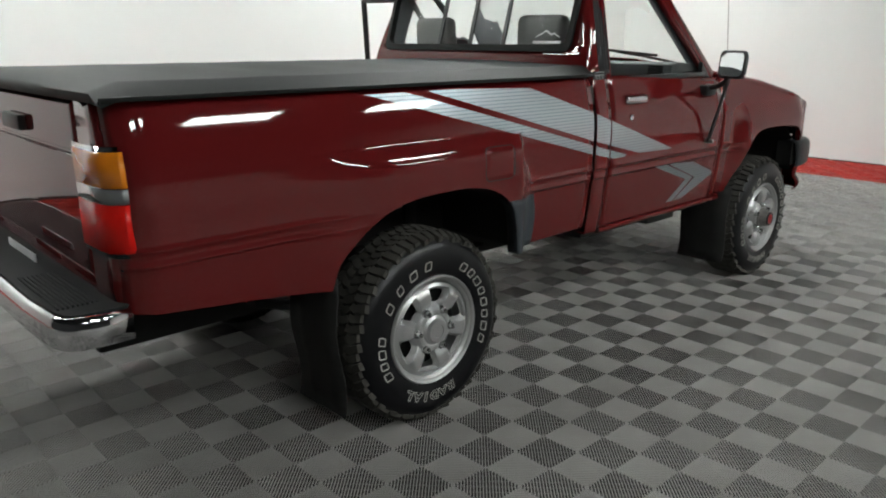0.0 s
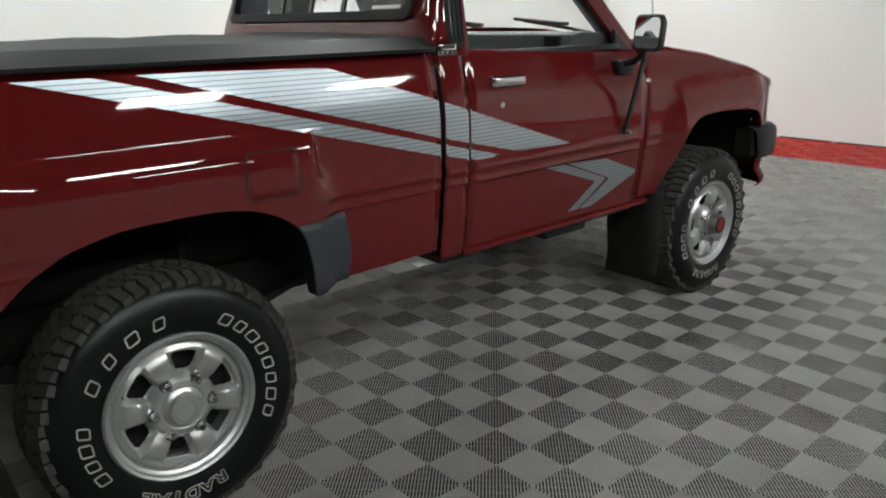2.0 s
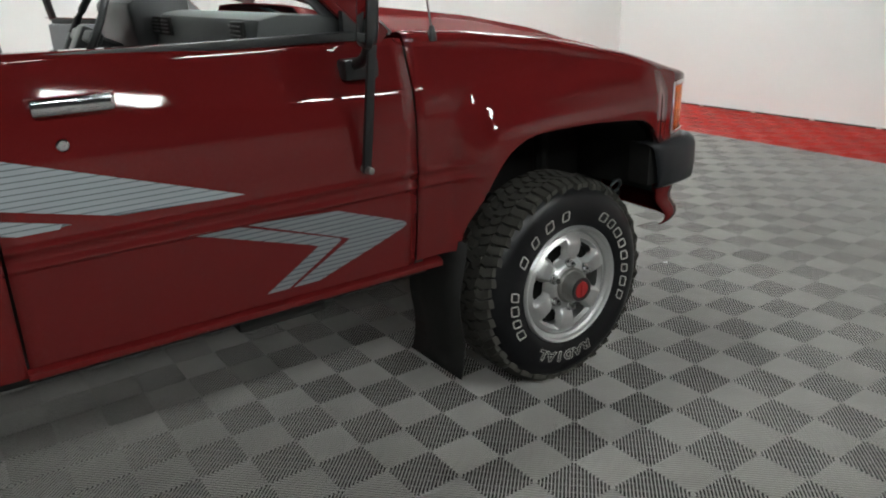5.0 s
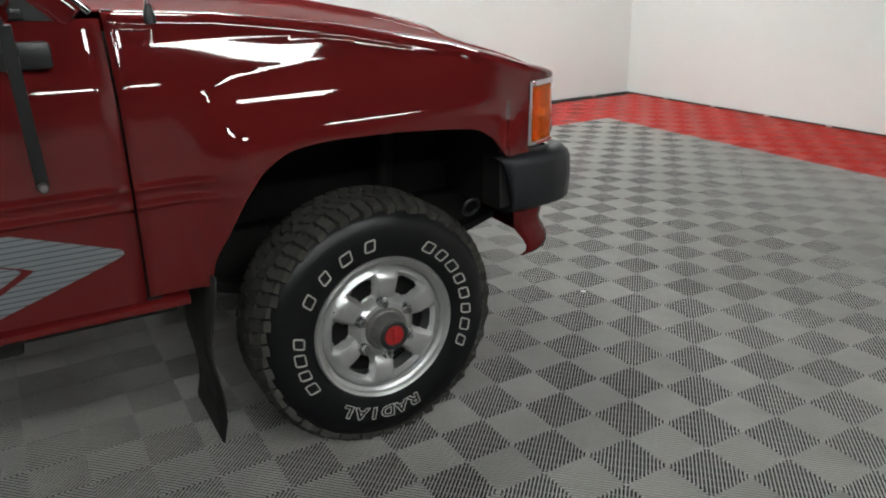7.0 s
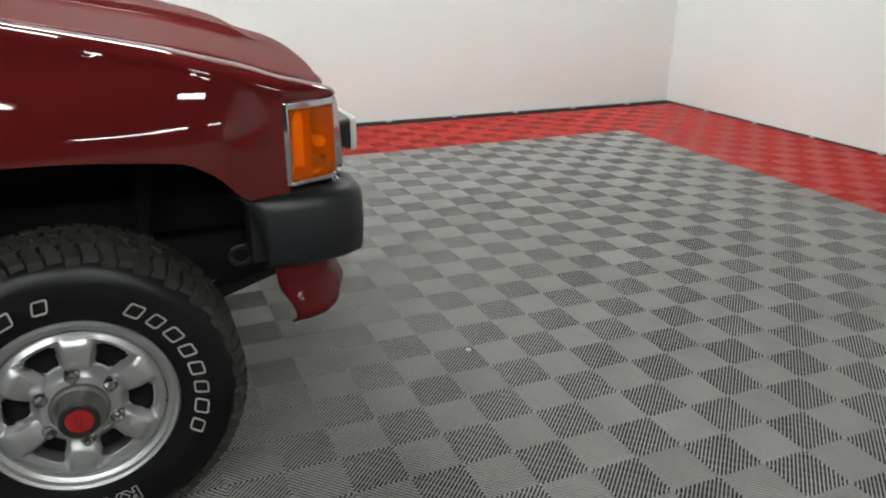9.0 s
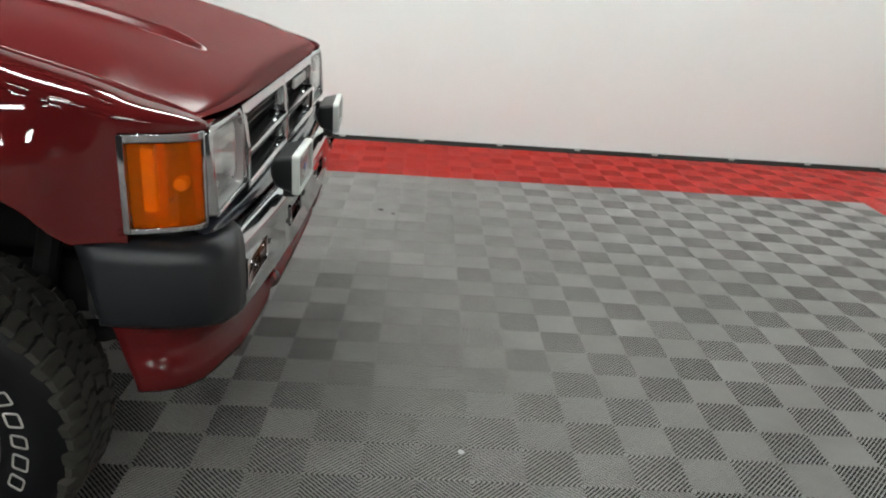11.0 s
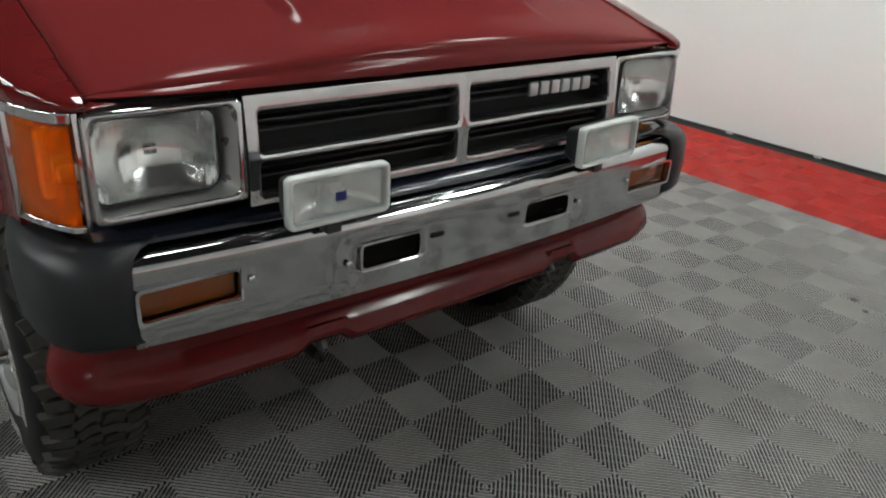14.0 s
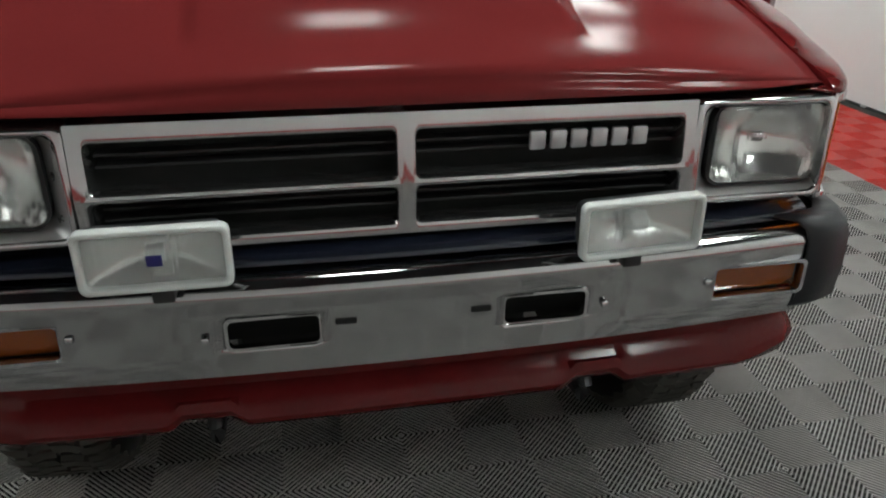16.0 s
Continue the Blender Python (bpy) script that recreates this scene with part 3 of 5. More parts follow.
def wheel(front):
    """A wheel whose outer side looks along -y, its axle at the origin; y = 0 at the sidewall's widest part."""
    w = new("wheel")
    w.parent = truck
    R = 0.357
    prof = [(0.200, 0.020), (0.207, 0.006), (0.220, 0.000), (0.250, -0.003), (0.275, -0.004), (0.300, 0.002), (0.320, 0.012), (0.331, 0.024), (0.339, 0.04),
            (0.340, 0.19), (0.328, 0.215), (0.29, 0.232), (0.24, 0.236), (0.205, 0.215)]
    tyre = part("tyre", lathe(prof, segs=72), SIDEWALL, w, "black all-terrain tyre with raised white lettering")
    bm = bmesh.new()
    for k in range(62):
        for row, (y0, y1, r0, w0) in enumerate(((0.020, 0.064, 0.330, 0.0285), (0.070, 0.114, 0.342, 0.0285), (0.120, 0.164, 0.342, 0.0285), (0.170, 0.212, 0.330, 0.0285))):
            a = 2 * math.pi * (k + (0.5 if row % 2 else 0.0)) / 62
            tilt = 0.30 if row in (1, 2) else 0.12
            m = Matrix.Rotation(a, 4, "Y") @ Matrix.Translation((0, (y0 + y1) / 2, 0)) @ Matrix.Rotation(tilt * (1 if row < 2 else -1), 4, "Z")
            hy = (y1 - y0) / 2
            jag = 0.011 if k % 2 else 0.0
            lo, hi = (0.322 if row in (0, 3) else 0.336), R
            outer = hi - 0.016
            pts = [(-w0 / 2, -hy - jag), (w0 / 2, -hy - jag * 0.4), (w0 / 2 * 0.45, 0), (w0 / 2, hy), (-w0 / 2, hy + jag), (-w0 / 2 * 1.5, 0.0)]
            b = [bm.verts.new(m @ Vector((px, py, lo))) for px, py in pts]
            t = [bm.verts.new(m @ Vector((px * 0.94, py * (0.96 if py else 1), outer if (row == 0 and py < -hy * 0.5) or (row == 3 and py > hy * 0.5) else hi))) for px, py in pts]
            bm.faces.new(t)
            for i in range(6):
                bm.faces.new([b[i], b[(i + 1) % 6], t[(i + 1) % 6], t[i]])
    part("tread", bm, TREAD, tyre, "chunky dusty tread blocks", 20)
    part("carcass", lathe([(0.329, 0.022), (0.342, 0.05), (0.343, 0.18), (0.329, 0.212)], segs=48), RUBBER, tyre)
    tyre_letters(tyre, 0.250, -0.0045)
    # rim
    bm = bmesh.new()
    add_lathe(bm, [(0.207, 0.016), (0.209, 0.004), (0.203, -0.003), (0.196, 0.001), (0.193, 0.010), (0.184, 0.016), (0.182, 0.024), (0.178, 0.036), (0.176, 0.05)], segs=72)
    add_lathe(bm, [(0.178, 0.036), (0.165, 0.16), (0.20, 0.20)], segs=48)
    for rv in bm.verts:
        rv.co.x, rv.co.z = rv.co.x * 0.98, rv.co.z * 0.98
    rim = part("rim", bm, SILVER, w, "silver-painted steel wheel with six slots")
    bm = bmesh.new()
    turn = 25 if front else -10
    radii = [0.056, 0.066, 0.074, 0.080, 0.086, 0.092, 0.098, 0.103, 0.108, 0.114, 0.120, 0.126, 0.132, 0.138, 0.143, 0.148, 0.153, 0.158, 0.164, 0.172, 0.180]
    segs = 180
    def from_slot(a):
        return abs((math.degrees(a) - turn) % 60 - 30)
    def dish(r, a):
        spoke = lerp(r, [(0.056, 0.008), (0.074, 0.010), (0.086, 0.020), (0.096, 0.020), (0.115, 0.012), (0.150, 0.010), (0.164, 0.015), (0.172, 0.024), (0.180, 0.030)])
        crown = -0.006 * sstep(from_slot(a) / 30) * sstep((r - 0.085) / 0.02) * sstep((0.172 - r) / 0.03)
        slot = sstep((19.0 + 45 * (r - 0.12) - from_slot(a)) / 5.5) * sstep((r - 0.080) / 0.016) * sstep((0.167 - r) / 0.012)
        return spoke + crown + 0.020 * slot
    rings = [[bm.verts.new((r * math.cos(2 * math.pi * i / segs), dish(r, 2 * math.pi * i / segs), r * math.sin(2 * math.pi * i / segs))) for i in range(segs)] for r in radii]
    for q, (ra, rb) in enumerate(zip(rings, rings[1:])):
        mid = 0.5 * (radii[q] + radii[q + 1])
        for i in range(segs):
            if 0.096 < mid < 0.154 and from_slot(2 * math.pi * (i + 0.5) / segs) < 11.6 + 72 * (mid - 0.10) - (3.5 if mid > 0.149 or mid < 0.101 else 0):
                continue
            bm.faces.new([ra[i], ra[(i + 1) % segs], rb[(i + 1) % segs], rb[i]])
    for rv in bm.verts:
        rv.co.x, rv.co.z = rv.co.x * 0.98, rv.co.z * 0.98
    disc = part("wheel_disc", bm, SILVER, rim, "slotted silver disc")
    thick(disc, 0.004, 1)
    for k in range(6):
        a = 2 * math.pi * k / 6 + radians(turn + 8)
        m = Matrix.Translation((0.078 * math.cos(a), 0, 0.078 * math.sin(a)))
        bm = lathe([(0, -0.014), (0.007, -0.014), (0.0105, -0.009), (0.0115, 0.004), (0.016, 0.006), (0.018, 0.014)], segs=12)
        bmesh.ops.transform(bm, matrix=m, verts=bm.verts)
        part("wheel_nut", bm, CHROME_DULL, rim)
    part("brake_drum", lathe([(0, 0.07), (0.15, 0.07), (0.16, 0.09), (0.16, 0.17), (0, 0.17)], segs=32), BLACK, rim)
    if front:
        part("hub", lathe([(0.062, 0.012), (0.061, 0.000), (0.058, -0.004), (0.052, -0.006), (0.050, -0.020), (0.047, -0.026), (0.043, -0.040), (0.041, -0.044), (0.036, -0.045)], segs=32), STEEL, w, "worn steel free-wheel hub")
        part("dial_ring", lathe([(0.0405, -0.040), (0.0405, -0.048), (0.038, -0.050), (0.030, -0.050), (0.028, -0.046)], segs=32), BLACK_PLASTIC, w, "black ring round the dial")
        part("hub_dial", lathe([(0.0285, -0.046), (0.027, -0.0485), (0.0, -0.0485)], segs=24), RED_HUB, w, "dark red hub dial")
        part("dial_grip", box(-0.005, 0.005, -0.052, -0.048, -0.021, 0.021, 0.002), RED_HUB, w)
    else:
        part("hub", lathe([(0.058, 0.012), (0.055, 0.002), (0.046, -0.004), (0.043, -0.012), (0.040, -0.016), (0.026, -0.0165), (0.025, -0.0145), (0.0, -0.0145)], segs=32), SILVER, w, "grey metal hub cap")
    return w


def place_wheel(w, x, sgn, y):
    return pose(x, y, HUB_Z, 0, 0, 0 if sgn < 0 else 180)


rear_wheel = wheel(False)
rear_wheel.matrix_basis = place_wheel(rear_wheel, WX[0], -1, -0.790)
copy_thing(rear_wheel, place_wheel(rear_wheel, WX[0], 1, 0.790))
front_wheel = wheel(True)
front_wheel.matrix_basis = place_wheel(front_wheel, WX[1], -1, -0.797)
copy_thing(front_wheel, place_wheel(front_wheel, WX[1], 1, 0.797))

# mud flaps
for sgn in (-1, 1):
    for x, z0, z1, y0, lean in ((2.20, 0.165, 0.60, 0.80, 0.02), (-0.40, 0.15, 0.64, 0.79, -0.02)):
        rows = [[(x - lean * (1 - i / 8) + 0.012 * math.sin(i), sgn * y, z0 + (z1 - z0) * i / 8) for y in (y0, y0 - 0.09, y0 - 0.18, y0 - 0.27)] for i in range(9)]
        thick(part("mud_flap", grid(rows), BLACK, truck, "black rubber mud flap"), 0.006, 0)

# ---- hood ----
HOOD_Y = 0.686


def hood_point(x, v):
    """v runs from -1 to 1 across."""
    y = HOOD_Y * v
    edge = shoulder(min(x, 3.128)) + 0.035 - 0.27 * max(0.0, x - 3.128)
    z = edge + 0.038 * (1 - v * v) + 0.012 * (1 - v ** 4)
    line = 0.345 - 0.03 * sstep((x - 2.70) / 0.45)
    z += 0.017 * sstep((line - abs(y)) / 0.036) * (1 - sstep((x - 3.09) / 0.085))
    return Vector((x, y, z))


def hood_nose(v):
    p = hood_point(3.18, v)
    bow = 0.012 * (1 - v * v) - 0.016 * sstep((abs(v) - 0.82) / 0.18)
    out = []
    for dx, dz in ((0.075, -0.0045), (0.09, -0.0095), (0.105, -0.0148), (0.115, -0.0186)):
        out.append(Vector((3.12 + dx + bow * dx / 0.14, p.y, p.z + dz)))
    z0 = 0.988
    last = out[-1]
    drop = last.z - z0
    r = min(0.020, 0.55 * drop)
    out += [Vector((last.x + r * math.sin(w), p.y, last.z - 0.3 * r * math.sin(w) - 0.8 * r * (1 - math.cos(w)))) for w in [math.pi / 2 * k / 6 for k in range(1, 7)]]
    knee = out[-1]
    out += [Vector((knee.x + 0.012 * math.sin(math.pi / 2 * k / 4), p.y, knee.z + (z0 - knee.z) * k / 4)) for k in range(1, 5)]
    out.append(Vector((last.x - 0.005, p.y, z0 - 0.003)))
    return out


cols = []
across = sorted({round(-1 + 2 * i / 48, 4) for i in range(49)} | {round(s0 * y / HOOD_Y, 4) for s0 in (-1, 1) for y in (0.226, 0.232, 0.238, 0.244, 0.250, 0.256, 0.262, 0.268, 0.274, 0.280, 0.286, 0.292, 0.298, 0.304, 0.310, 0.316, 0.322, 0.328, 0.334, 0.340, 0.346)})
for v in across:
    col = [hood_point(x, v) for x in stations(1.96, 2.80, 0.04)[:-1] + stations(2.80, 3.18, 0.0125)] + hood_nose(v)
    for _ in range(5):
        soft_col = [(a + 2 * b + c) / 4 if 2.88 < b.x and i < len(col) - 10 else b for i, (a, b, c) in enumerate(zip(col, col[1:], col[2:]), 1)]
        col = [col[0]] + soft_col + [col[-1]]
    cols.append(col)
thick(part("hood", grid(cols), HOOD_PAINT, truck, "dark red hood with a low raised centre panel", 40), 0.004, -1)
part("hood_underside", box(2.1, 3.10, -0.66, 0.66, 0.92, 0.985), BLACK, truck)
part("front_panel", box(3.10, 3.168, -0.68, 0.68, 0.62, 0.975), BLACK, truck)
# ---- front lamps and grille ----
GXF = 3.262


def lean_back(bm):
    """Crowns an upright trim: its upper part leans back, its foot turns under."""
    for v in bm.verts:
        v.co.x -= 1.25 * max(0.0, v.co.z - 0.875) ** 2 + 0.5 * max(0.0, 0.86 - v.co.z) ** 2


g = new("grille")
g.parent = truck
tagged(g, "bright grille with four dark openings")
bm = bmesh.new()
for sgn in (-1, 1):
    lo, hi = sorted((0.0, sgn * 0.457))
    for z0, z1, a0, a1 in ((0.870, 0.974, 0.877, 0.948), (0.790, 0.870, 0.806, 0.864)):
        e0, e1 = lo + (0.022 if sgn < 0 else 0.015), hi - (0.015 if sgn < 0 else 0.022)
        add_trim(bm, rounded(lo, hi, z0, z1, 0.0015), rounded(e0, e1, a0, a1, 0.010), "x", GXF - 0.035, GXF + 0.012, 0.006, True)
lean_back(bm)
part("grille_frame", bm, SATIN, g, "brushed silver grille frame")
for z in [0.828 + 0.0165 * k for k in range(3)] + [0.907 + 0.0165 * k for k in range(2)]:
    part("slat", box(GXF - 0.045, GXF - 0.018, -0.43, 0.43, z, z + 0.004, 0.001, 1), BLACK_PLASTIC, g)
part("backing", box(GXF - 0.07, GXF - 0.05, -0.45, 0.45, 0.79, 0.97), BLACK, g)
for k in range(6):
    y = 0.186 + 0.033 * k
    part("badge_block", box(GXF - 0.012, GXF - 0.002, y + 0.003, y + 0.029, 0.906, 0.936, 0.004), BADGE, g, "silver maker's-name block")

for sgn in (-1, 1):
    h = new("headlight")
    h.parent = truck
    tagged(h, "rectangular glass headlight in a chrome surround")
    o, i = rounded(0.458, 0.699, 0.803, 0.972, 0.010), rounded(0.470, 0.690, 0.814, 0.962, 0.016)
    bm = bmesh.new()
    add_trim(bm, o, i, "x", GXF - 0.03, GXF + 0.010)
    if sgn < 0:
        bmesh.ops.scale(bm, vec=(1, -1, 1), verts=bm.verts)
    lean_back(bm)
    part("surround", bm, SATIN, h, "silver headlight surround")
    # the bowl behind the frame
    i2 = rounded(0.4965, 0.6955, 0.8265, 0.9625, 0.026)
    part("bowl", grid([[(GXF + 0.002, sgn * y, z) for y, z in i], [(GXF - 0.014, sgn * y, z) for y, z in rounded(0.484, 0.6925, 0.820, 0.9615, 0.020)], [(GXF - 0.030, sgn * y, z) for y, z in i2]], closed=True), SILVER, h, "silver bowl round the glass")
    part("lamp_gap", prism(rounded(0.480, 0.697, 0.816, 0.964, 0.02) if sgn > 0 else [(-y, z) for y, z in rounded(0.480, 0.697, 0.816, 0.964, 0.02)], "x", GXF - 0.105, GXF - 0.100), BLACK, h)
    y0, y1, z0, z1 = 0.500, 0.692, 0.830, 0.959
    cy, cz = (y0 + y1) / 2, (z0 + z1) / 2
    rows = [[(GXF - 0.03, sgn * y, z) for y, z in rounded(y0, y1, z0, z1, 0.024, 6)], [(GXF - 0.008, sgn * y, z) for y, z in rounded(y0, y1, z0, z1, 0.024, 6)]]
    for s in (0.97, 0.90, 0.75, 0.55, 0.35, 0.15, 0.0):
        rows.append([(GXF + 0.006 - 0.012 * s ** 4, sgn * (cy + (y - cy) * s), cz + (z - cz) * s) for y, z in rounded(y0, y1, z0, z1, 0.024, 6)])
    part("lens", grid(rows, closed=True), LENS, h, "clear ribbed headlight glass", 60).visible_shadow = False
    part("seal", add_frame(bmesh.new(), [(sgn * y, z) for y, z in rounded(y0 - 0.005, y1 + 0.005, z0 - 0.005, z1 + 0.004, 0.028, 6)], [(sgn * y, z) for y, z in rounded(y0, y1, z0, z1, 0.024, 6)], "x", GXF - 0.03, GXF - 0.012), BLACK_PLASTIC, h, "black rubber seal")
    # a dish cut flat above and below, with the bulb's shield in it
    rows = []
    for a in range(15):
        z = z0 + 0.003 + (z1 - z0 - 0.006) * max(0, min(12, a - 1)) / 12
        row = []
        for b in range(21):
            y = y0 + 0.003 + (y1 - y0 - 0.006) * max(0, min(18, b - 1)) / 18
            deep = max(0.004, 0.062 * (1 - ((y - cy) / 0.098) ** 2 - ((z - cz) / 0.098) ** 2))
            row.append((GXF - 0.012 if a in (0, 14) or b in (0, 20) else GXF - 0.018 - deep, sgn * y, z))
        rows.append(row)
    part("reflector", grid(rows), REFLECTOR, h, "mirror dish")
    part("bulb_shield", lathe([(0.0, -0.012), (0.009, -0.010), (0.011, 0.0), (0.009, 0.010), (0.0, 0.012)], (GXF - 0.05, sgn * cy, cz + 0.004), 18), CHROME_DULL, h)

    # amber corner lamp that wraps round the corner
    c = new("corner_lamp")
    c.parent = truck
    tagged(c, "amber corner lamp with a chrome rim")
    def corner(z0, z1, inset, n=14):
        rows = []
        path = [(3.130 + inset, 0.770 - inset * 0.3), (3.16, 0.760), (3.19, 0.749), (3.214, 0.738), (3.231, 0.728),
                (3.242, 0.720), (3.248 , 0.705 + inset)]
        return [[(x, sgn * y, z) for x, y in path] for z in [z0 + (z1 - z0) * k / 6 for k in range(7)]]
    thick(part("amber_lens", grid(corner(0.800, 0.960, 0.008)), AMBER, c, "amber plastic lens"), 0.004, 0).visible_shadow = False
    def rim_rows(z0, z1, out):
        return [[(x + out * 0.4, y + sgn * out * 0.6, z) for x, y, z in row] for row in corner(z0, z1, 0.0)]
    thick(part("rim_top", grid(rim_rows(0.958, 0.974, 0.006)), CHROME, c, "chrome rim"), 0.006, 0)
    thick(part("rim_bottom", grid(rim_rows(0.792, 0.802, 0.006)), CHROME, c, "chrome rim"), 0.006, 0)
    part("rim_side", box(3.124, 3.136, sgn * 0.771 - 0.006, sgn * 0.771 + 0.006, 0.793, 0.973, 0.002), CHROME, c, "chrome rim")
    part("rim_inner", box(3.242, 3.254, sgn * 0.704 - 0.004, sgn * 0.704 + 0.004, 0.793, 0.973, 0.002), CHROME, c, "chrome rim")
    bm = box(3.13, 3.19, sgn * 0.70 - 0.03, sgn * 0.70 + 0.03, 0.80, 0.965)
    part("lamp_back", bm, REFLECTOR, c, "silver lamp back")
    part("bulb_screen", box(3.150, 3.172, sgn * 0.735 - 0.006, sgn * 0.735 + 0.006, 0.825, 0.94, 0.003), WHITE_RIM, c)
    part("bulb", lathe([(0.0, -0.02), (0.012, -0.014), (0.014, 0.0), (0.012, 0.014), (0.0, 0.02)], (3.212, sgn * 0.712, 0.875), 14), WHITE_RIM, c)

# ---- front bumper ----
fb = new("front_bumper")
fb.parent = truck
tagged(fb, "chrome front bumper with black corner caps")
BX = 3.338


def bump_x(y):
    return BX - 0.032 * (abs(y) / 0.67) ** 2


holes = [(-0.670, -0.503, 0.650, 0.706), (-0.275, -0.140, 0.648, 0.697), (0.140, 0.275, 0.648, 0.697), (0.503, 0.670, 0.650, 0.706)]
ys = sorted({round(-0.675 + 1.35 * k / 54, 4) for k in range(55)} | {e for hb in holes for e in hb[:2]})
zs = sorted({0.603, 0.625, 0.64, 0.735} | {e for hb in holes for e in hb[2:]} | {0.71, 0.728})
bm = bmesh.new()
vert_at = {}
for y in ys:
    for z in zs:
        vert_at[y, z] = bm.verts.new((bump_x(y) - (0.004 if z < 0.61 else 0.0) - (0.005 if abs(y) < 0.318 and 0.62 < z < 0.715 else 0.0), y, z))
for y, yb in zip(ys, ys[1:]):
    for z, zb in zip(zs, zs[1:]):
        cy, cz = (y + yb) / 2, (z + zb) / 2
        if any(h0 < cy < h1 and k0 < cz < k1 for h0, h1, k0, k1 in holes):
            continue
        bm.faces.new([vert_at[y, z], vert_at[yb, z], vert_at[yb, zb], vert_at[y, zb]])
edge_rows = [[vert_at[y, 0.735] for y in ys]]
for dx, z in ((-0.002, 0.744), (-0.009, 0.752), (-0.020, 0.757), (-0.045, 0.760)):
    edge_rows.append([bm.verts.new((bump_x(y) + dx, y, z)) for y in ys])
for a, b in zip(edge_rows, edge_rows[1:]):
    for k in range(len(ys) - 1):
        bm.faces.new([a[k], a[k + 1], b[k + 1], b[k]])
low = [vert_at[y, zs[0]] for y in ys]
back = [bm.verts.new((v.co.x - 0.03, v.co.y, v.co.z - 0.004)) for v in low]
for k in range(len(ys) - 1):
    bm.faces.new([low[k], low[k + 1], back[k + 1], back[k]])
thick(part("bumper_bar", bm, BUMPER_CHROME, fb, "polished bumper bar with small scuffs", 40), 0.004, -1)
part("bumper_inside", box(3.19, 3.27, -0.66, 0.66, 0.63, 0.74), BLACK, fb)
# the bumper's top flange, with a dark reflection as its base colour
rows = [[(bump_x(y) + dx, y, z) for y in [-0.70 + 1.40 * k / 28 for k in range(29)]] for dx, z in ((-0.044, 0.761), (-0.06, 0.772), (-0.075, 0.778), (-0.10, 0.78))]
thick(part("bumper_flange", grid(rows), FLANGE_REFLECTION, fb, "bumper's top flange, dark ceiling reflection put in as blue-black colour"), 0.004, 0)
for h0, h1, k0, k1 in holes[1:3]:
    bm = bmesh.new()
    add_frame(bm, rounded(h0 - 0.003, h1 + 0.003, k0 - 0.003, k1 + 0.003, 0.010), rounded(h0 + 0.002, h1 - 0.002, k0 + 0.002, k1 - 0.002, 0.009), "x", BX - 0.02, BX - 0.0075)
    part("slot_rim", bm, CHROME, fb)
for sgn in (-1, 1):
    mk = part("marker_lamp", box(BX - 0.052, bump_x(0.585) - 0.012, sgn * 0.585 - 0.078, sgn * 0.585 + 0.078, 0.655, 0.702, 0.004), AMBER_DARK, fb, "amber lamp sunk into the bumper")
    bm = bmesh.new()
    add_frame(bm, rounded(sgn * 0.585 - 0.087, sgn * 0.585 + 0.087, 0.646, 0.710, 0.010), rounded(sgn * 0.585 - 0.081, sgn * 0.585 + 0.081, 0.652, 0.704, 0.008), "x", bump_x(0.6) - 0.014, bump_x(0.585) + 0.003)
    part("marker_rim", bm, CHROME, fb)
    for y in (0.487, 0.305):
        part("bolt", box(bump_x(y) - 0.001, bump_x(y) + 0.006, sgn * y - 0.006, sgn * y + 0.006, 0.664 + (0.016 if y > 0.4 else 0), 0.676 + (0.016 if y > 0.4 else 0), 0.003), CHROME, fb)
    part("plate_slit", box(BX - 0.010, BX - 0.003, sgn * 0.103 - 0.016, sgn * 0.103 + 0.016, 0.677, 0.687, 0.002), BLACK, fb, "plate mounting slit")
    # corner cap
    rows = []
    for dz, o in ((0.610, -0.012), (0.622, 0.0), (0.68, 0.004), (0.74, 0.002), (0.760, -0.004), (0.774, -0.018), (0.778, -0.05)):
        rows.append([(x + o * 0.7, sgn * (y + o), dz) for x, y in
                     ((3.036 + (0.774 - dz) * 0.2, 0.782), (3.075, 0.793), (3.13, 0.797), (3.20, 0.792), (3.255, 0.780), (3.292, 0.756), (3.308, 0.715), (bump_x(0.672) + 0.005, 0.668))])
    thick(part("corner_cap", grid(rows), CAP_PLASTIC, fb, "grey-black plastic bumper corner", 50), 0.006, -1)
    part("cap_back", box(3.04, 3.24, sgn * 0.715 - 0.045, sgn * 0.715 + 0.045, 0.62, 0.765), BLACK, fb)

